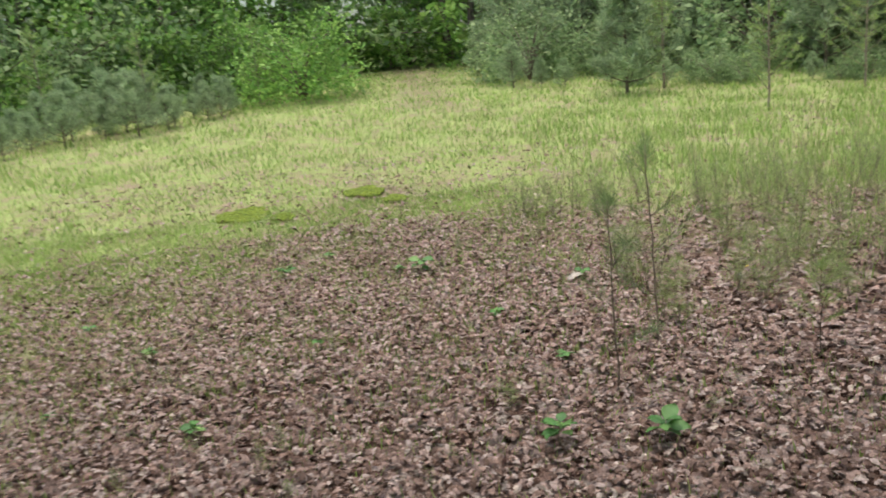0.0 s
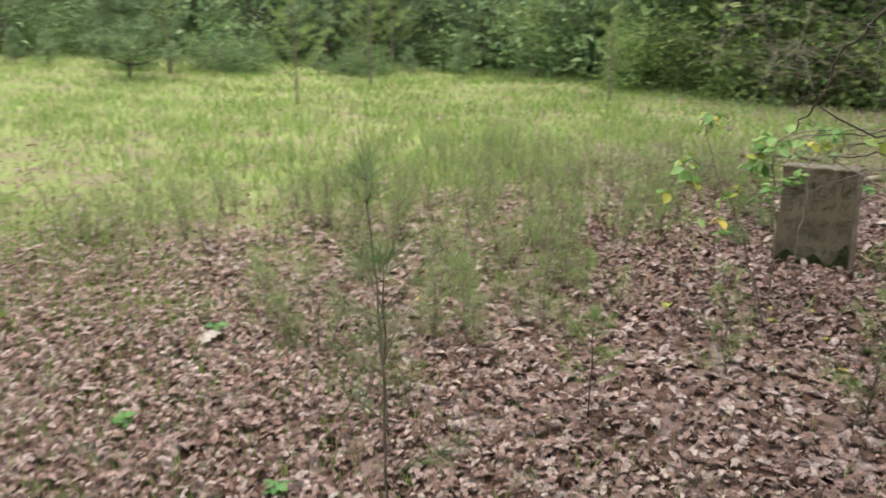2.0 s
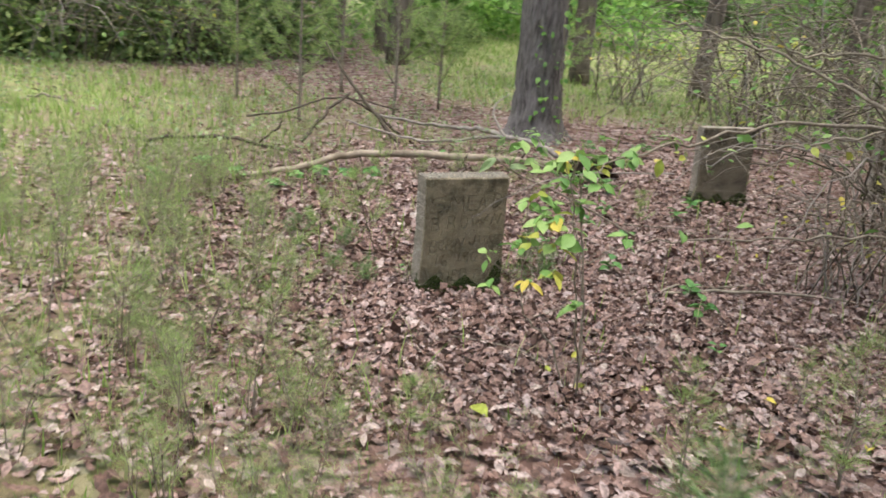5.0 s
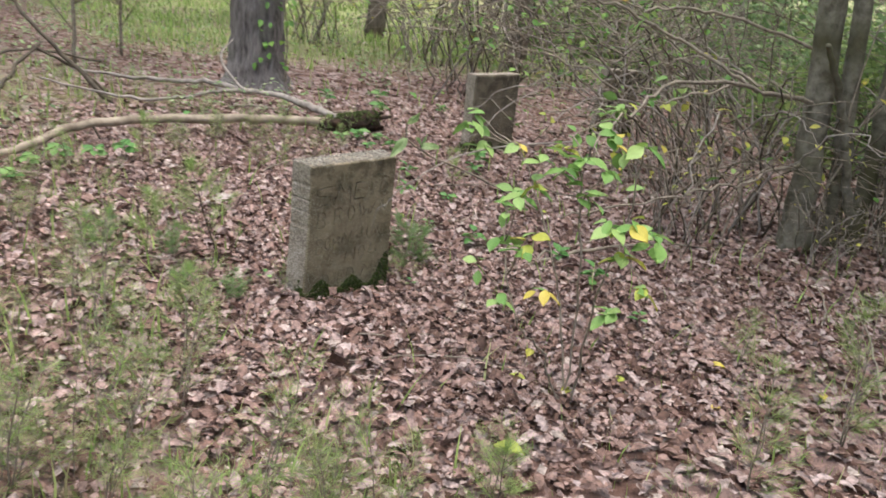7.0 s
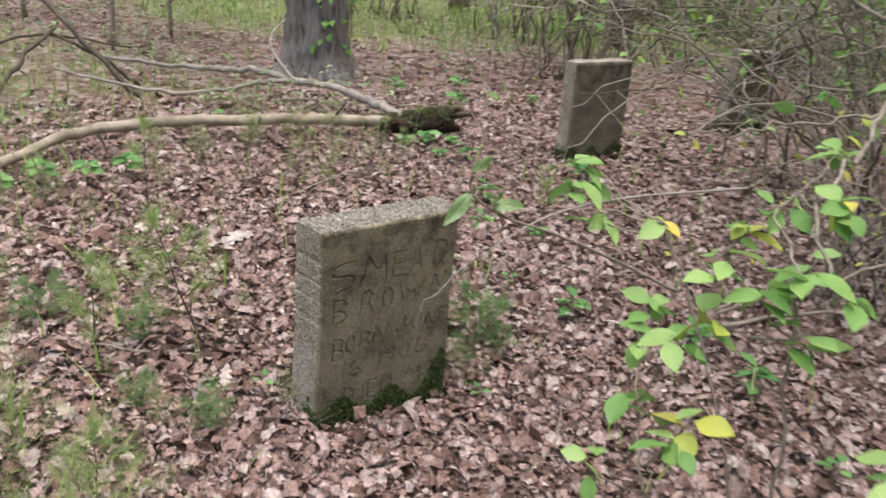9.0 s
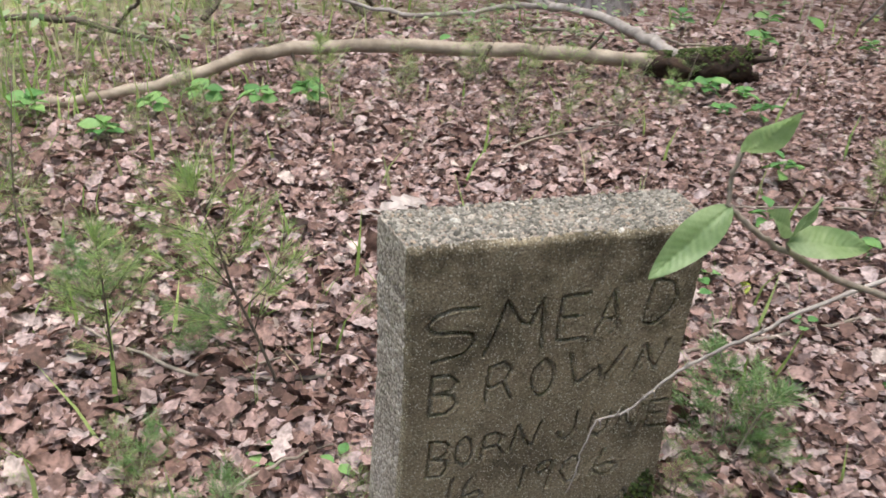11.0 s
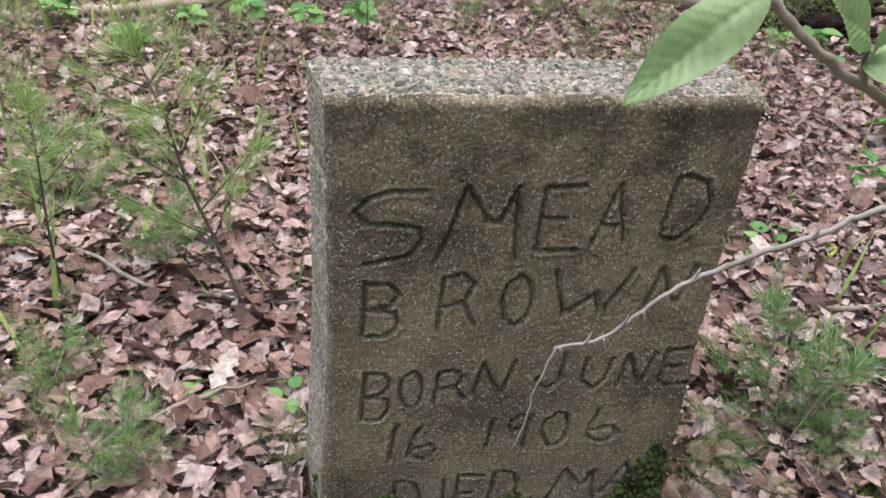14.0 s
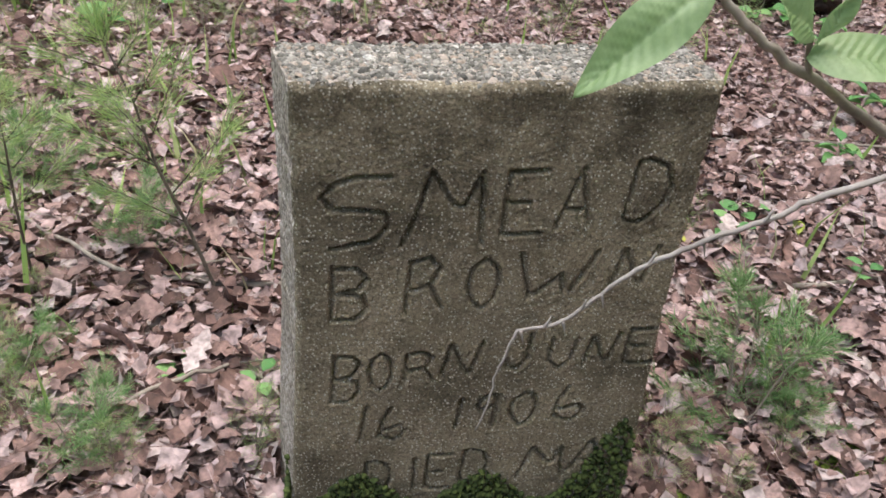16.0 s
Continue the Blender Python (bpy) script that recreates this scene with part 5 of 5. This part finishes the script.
for x, y, a in ((.25, -1.2, 10), (.55, -1.25, 50), (.2, -1.05, 120), (.8, -1.55, 200), (1.1, -1.3, 300), (.35, -.9, 30), (.9, .8, 80), (.62, .72, 140), (1.35, -1.7, 220), (-1.3, -2.2, 260), (1.9, .6, 20)):
    lone_leaf((x, y), .07, m_yellow_one, "small yellow fallen leaf on brown oak leaves", turn=a)

# pine cone on the litter
cone = empty("pine_cone", ground_at(1.02, -1.72, .045), "small open grey-brown pine cone on dead leaves", "pine cone")
limb("core", [(-.03, 0, 0), (0, 0, .004), (.03, 0, 0)], [.008, .012, .005], m_dark_twig, cone, 6, 7)
ks = np.arange(60)
aa_, uu_ = ks * 2.4, ks / 59
v, f = scatter(np.array([(0, -.4, 0), (.7, -.6, .05), (1, 0, .2), (.7, .6, .05)]), [(0, 1, 2, 3)], np.stack([-.028 + .055 * uu_, .006 * np.cos(aa_), .006 * np.sin(aa_)], 1),
               np.stack([np.stack([0 * aa_ + .5, np.cos(aa_), np.sin(aa_)], 1), np.stack([0 * aa_, -np.sin(aa_), np.cos(aa_)], 1), np.stack([0 * aa_ + 1, -.5 * np.cos(aa_), -.5 * np.sin(aa_)], 1)], 2), .018 * (1.1 - .6 * uu_))
tagged(shape("scale", v, f, m_twig, cone, False), kind="stuff")

# thin fallen sticks
rs = np.random.default_rng(15)
STICKS = [((.1, -.55), (-.3, -.3), .005), ((.1, -.55), (.6, -.2), .006), ((-.35, -.6), (.25, -1.0), .004), ((2.0, .1), (.9, -.25), .011), ((.9, -.1), (2.6, -.35), .012), ((.5, .55), (1.6, .75), .007), ((-.6, .15), (-.3, .32), .005),
          ((-.72, .42), (-.2, .62), .004), ((.3, 1.35), (2.6, 1.1), .006), ((1.5, -1.9), (2.6, -1.2), .007), ((2.1, -1.3), (2.7, -.9), .006), ((.4, 1.9), (1.2, 2.2), .006), ((-3.2, 5.6), (-4.0, 5.9), .02), ((1.2, 3.9), (2.6, 3.5), .012), ((-.25, .55), (-.95, .9), .006)]
for (a, b, r0) in STICKS:
    A, B = np.array(ground_at(*a, .035)), np.array(ground_at(*b, .045))
    mid = (A + B) / 2 + np.array([*rs.normal(size=2) * .06, .02])
    st = limb("stick", [tuple(A), tuple(mid), tuple(B)], [r0, r0 * .8, r0 * .35], m_twig, None, 14, 6, .1, r0 * .8)
    tagged(st, "thin fallen stick lying on brown leaves", "stick", "fallen sticks")

# bright moss cushions
for k, (x, y, s) in enumerate(((.65, .1, .06), (.58, .2, .035), (.33, .02, .03), (-6.0, -5.85, .42), (-6.5, -4.4, .35), (-5.9, -4.1, .22), (-5.5, -5.4, .2))):
    r = np.random.default_rng(200 + k)
    n = 500
    a, d = r.uniform(0, 6.28, n), np.sqrt(r.random(n))
    px, py = x + s * d * np.cos(a) * (1 + .25 * np.sin(3 * a)), y + s * d * np.sin(a) * .7
    c3 = np.stack([px - x, py - y, .018 * (1 - d ** 2) + .02 + r.uniform(0, .006, n)], 1)
    v, f = scatter(PEB, PEB_F, c3, turns(r.uniform(0, 6.3, n), r.uniform(-.5, .5, n), r.uniform(-.5, .5, n)), r.uniform(.05, .13, n) * s * .9)
    tagged(shape("moss_cushion", v, f, m_moss_bright, None, True, ground_at(x, y)), "low cushion of bright yellow-green moss", "moss", "moss cushions", kind="stuff")


# ---- grass ----
def blades(name, x, y, h0, w0, mat, seed, label):
    r = np.random.default_rng(seed)
    n = len(x)
    t = np.array([(0, -.5, 0), (0, .5, 0), (.1, .35, .55), (.1, -.35, .55), (.36, 0, 1)])
    hh = h0 * r.uniform(.45, 1.3, n)
    size = np.stack([hh * r.uniform(.4, 1.3, n), w0 * r.uniform(.7, 1.3, n), hh], 1)
    v, f = scatter(t, [(0, 1, 2), (0, 2, 3), (3, 2, 4)], np.stack([x, y, height(x, y) - .005], 1), turns(r.uniform(0, 6.3, n), r.normal(0, .15, n), r.normal(0, .15, n)), size)
    return tagged(shape(name, v, f, mat, None, False), label, "grass", kind="stuff")


rg = np.random.default_rng(55)
N = 330000
dist = 2.2 + 34 * rg.random(N) ** 1.55
ang = rg.uniform(radians(62), radians(208), N)
x, y = 2.2 + dist * np.cos(ang), -4.9 + dist * np.sin(ang)
patch = .55 + .45 * np.sin(1.3 * x + np.sin(2.1 * y)) * np.sin(1.7 * y)
patch *= .6 + .8 * np.clip(.5 + .7 * np.sin(2.9 * x + 3 * np.sin(.8 * y)) * np.sin(2.3 * y + np.sin(1.9 * x)), 0, 1)
keep = rg.random(N) < grassy(x, y) * (.07 + .52 * patch * (.5 + .5 * smooth(6, 14, dist) + .5 * smooth(-2.5, 0, y))) + .012
keep &= ~((np.abs(x) < .45) & (y > -.75) & (y < .3))
x, y, dist = x[keep], y[keep], dist[keep]
tall = .07 + .15 * smooth(-3.0, .5, y) * smooth(20, 5, dist) + .07 * smooth(8, 20, dist)
blades("meadow_grass", x, y, tall, .0045 + .0011 * dist, m_grass, 1, "pale yellow-green meadow grass, thin and patchy over old leaves")
n = 75000
x, y = rg.uniform(-6.5, 3.0, n), rg.uniform(-8.8, 4.8, n)
k = rg.random(n) < .14 + .8 * np.clip(wobble(x, y), 0, 1) + .6 * grassy(x, y)
k &= ~((np.abs(x) < .3) & (y > -.6) & (y < .18))
x, y = x[k], y[k]
blades("woodland_grass", x, y, .055, .0022 + .0034 * smooth(-1.5, -3.5, y), m_grass, 2, "scattered thin green grass growing through leaf litter")
n = 110000
x, y = rg.uniform(-6, 2.0, n), rg.uniform(-8.8, -2.8, n)
k = rg.random(n) < (.10 + .7 * smooth(1.0, -3.5, x)) * (.35 + .65 * smooth(-.25, .35, wobble(x * 1.3, y * 1.3)))
blades("new_grass", x[k], y[k], .065, .0078, m_grass, 4, "thin new grass coming up through old brown leaves")
n = 12000
x, y = rg.uniform(-7, 9, n), rg.uniform(2.8, 13, n)
k = rg.random(n) < .3 + .5 * np.clip(wobble(x * .6, y * .6), 0, 1)
blades("dry_weeds", x[k], y[k], .13, .005, m_dry, 3, "thin dry brown weeds standing between the trees")
n = 17000
x, y = rg.uniform(-6, 9, n), rg.uniform(3.2, 12, n)
t, tf = DIAMOND
k = wobble(x * .8, y * .8) > .1
x, y = x[k], y[k]
v, f = scatter(t, tf, np.stack([x, y, height(x, y) + rg.uniform(.03, .28, len(x))], 1), turns(rg.uniform(0, 6.3, len(x)), rg.normal(.2, .3, len(x)), rg.normal(0, .3, len(x))), rg.uniform(.03, .07, len(x)))
tagged(shape("ground_ivy", v, f, m_tree_b, None, False), "patches of small grey-green leaves on the woodland floor", "undergrowth", kind="stuff")

# ---- leaf litter ----
def litter(name, x, y, size, template, seed, lift=.032, tiltness=.30):
    r = np.random.default_rng(seed)
    t, tf = template
    n = len(x)
    z = height(x, y) + .006 + r.random(n) * lift
    v, f = scatter(t, tf, np.stack([x, y, z], 1), turns(r.uniform(0, 6.3, n), r.normal(0, tiltness, n), r.normal(0, tiltness, n)), size * r.uniform(.55, 1.3, n))
    return tagged(shape(name, v, f, m_litter, None, True), "fallen brown oak leaves covering the ground", "leaf litter", kind="stuff")


def inside(x, y):
    return (np.abs(x) < .25) & (y > -.05) & (y < .15)


rl = np.random.default_rng(66)
n = 62000
x, y = rl.uniform(-3.4, 4.2, n), rl.uniform(-8.6, 4.2, n)
k = (rl.random(n) < 1 - .62 * grassy(x, y)) & ~inside(x, y)
for q, tmpl in enumerate((leaf_strip(OAK, .20, .05, 2), leaf_strip(OAK[::-1], -.14, .10, 2), leaf_strip([w * .8 for w in OVAL], .16, .14, 2))):
    sel = k & (np.arange(n) % 3 == q)
    litter("leaf_litter", x[sel], y[sel], .068 - .016 * smooth(-1.5, -3.5, y[sel]), tmpl, 70 + q, .03, .26)
n = 46000
x, y = rl.uniform(-4.5, 3.4, n), rl.uniform(-8.6, -2.2, n)
k = rl.random(n) < smooth(-1.9, -3.2, y) * (1 - .62 * grassy(x, y))
litter("leaf_litter", x[k], y[k], .040, leaf_strip([.02, .24, .12, .30, .16, .22, .02], .16, .08, 2), 78, .04, .34)
n = 60000
x, y = rl.uniform(-10, 9, n), rl.uniform(-9, 12, n)
near = (x > -3.4) & (x < 4.2) & (y > -8.6) & (y < 4.2)
k = (rl.random(n) < 1 - .70 * grassy(x + 1.2, y)) & ~near
litter("leaf_litter", x[k], y[k], .068, leaf_strip([.02, .22, .10, .28, .14, .2, .02], .14, 0, 2), 75)
n = 3600
d = 1.9 * np.sqrt(rl.random(n))
a = rl.uniform(0, 6.28, n)
x, y = .05 + d * np.cos(a), .55 + d * np.sin(a)
k = ~inside(x, y)
litter("leaf_litter", x[k], y[k], .062, leaf_strip([.02, .20, .31, .24, .34, .22, .27, .11, .02], .2, .14, 3), 76, .045, .4)

# crumbs of broken leaves
n = 52000
x, y = rl.uniform(-1.8, 2.6, n), rl.uniform(-1.6, 3.2, n)
close = np.arange(n) > 30000
x[close], y[close] = x[close] * .5 - .1, .2 + y[close] * .5
k = ~inside(x, y)
x, y = x[k], y[k]
n = len(x)
v, f = scatter(np.array([(0, -.4, 0), (.8, -.5, .1), (1, .3, -.1), (.2, .5, .12)]), [(0, 1, 2, 3)], np.stack([x, y, height(x, y) + rl.uniform(.02, .066, n)], 1), turns(rl.uniform(0, 6.3, n), rl.normal(0, .5, n), rl.normal(0, .5, n)), .006 + rl.gamma(2, .006, n))
tagged(shape("leaf_crumbs", v, f, m_litter, None, False), "broken bits of dead leaves on the woodland floor", "leaf litter", kind="stuff")

# pine straw and leaf stalks among the litter
n = 26000
x, y = rl.uniform(-1.6, 2.2, n), rl.uniform(-1.2, 3.4, n)
k = ~inside(x, y)
x, y = x[k], y[k]
n = len(x)
v, f = scatter(np.array([(0, -.5, 0), (.5, -.4, .03), (1, 0, 0), (.5, .4, .03)]), [(0, 1, 2, 3)], np.stack([x, y, height(x, y) + rl.uniform(.025, .066, n)], 1), turns(rl.uniform(0, 6.3, n), rl.normal(0, .2, n), rl.uniform(0, 3, n)),
               np.stack([rl.uniform(.04, .14, n), np.full(n, .0019), np.full(n, .1)], 1))
tagged(shape("pine_straw", v, f, m_litter, None, False), "dry brown pine straw strewn over fallen leaves", "leaf litter", kind="stuff")

# leaves near the stone, one by one
meshes = []
for q in range(6):
    t, tf = leaf_strip([w * rl.uniform(.8, 1.2) for w in OAK], float(rl.uniform(-.12, .25)), float(rl.uniform(0, .2)), 3)
    t = t + np.stack([0 * t[:, 0], 0 * t[:, 0], .10 * (t[:, 0] - .5) * t[:, 1] * 4], 1)
    me = bpy.data.meshes.new("oak_leaf")
    fill(me, t, tf)
    me.materials.append(m_litter_one)
    me.polygons.foreach_set("use_smooth", np.ones(len(me.polygons), bool))
    meshes.append(me)
made = 0
while made < 300:
    x, y = float(rl.uniform(-.95, 1.0)), float(rl.uniform(-.15, 1.7))
    if inside(x, y) or inside(x + .05, y) or inside(x - .05, y):
        continue
    ob = new("oak_leaf", meshes[made % 6])
    s = float(rl.uniform(.045, .095))
    ob.parent = ground
    ob.matrix_local = Matrix.LocRotScale(Vector(ground_at(x, y, .045 + .012 * float(rl.random()))), Euler((float(rl.normal(0, .4)), float(rl.normal(0, .4)), float(rl.uniform(0, 6.28)))), Vector((s, s, s)))
    made += 1
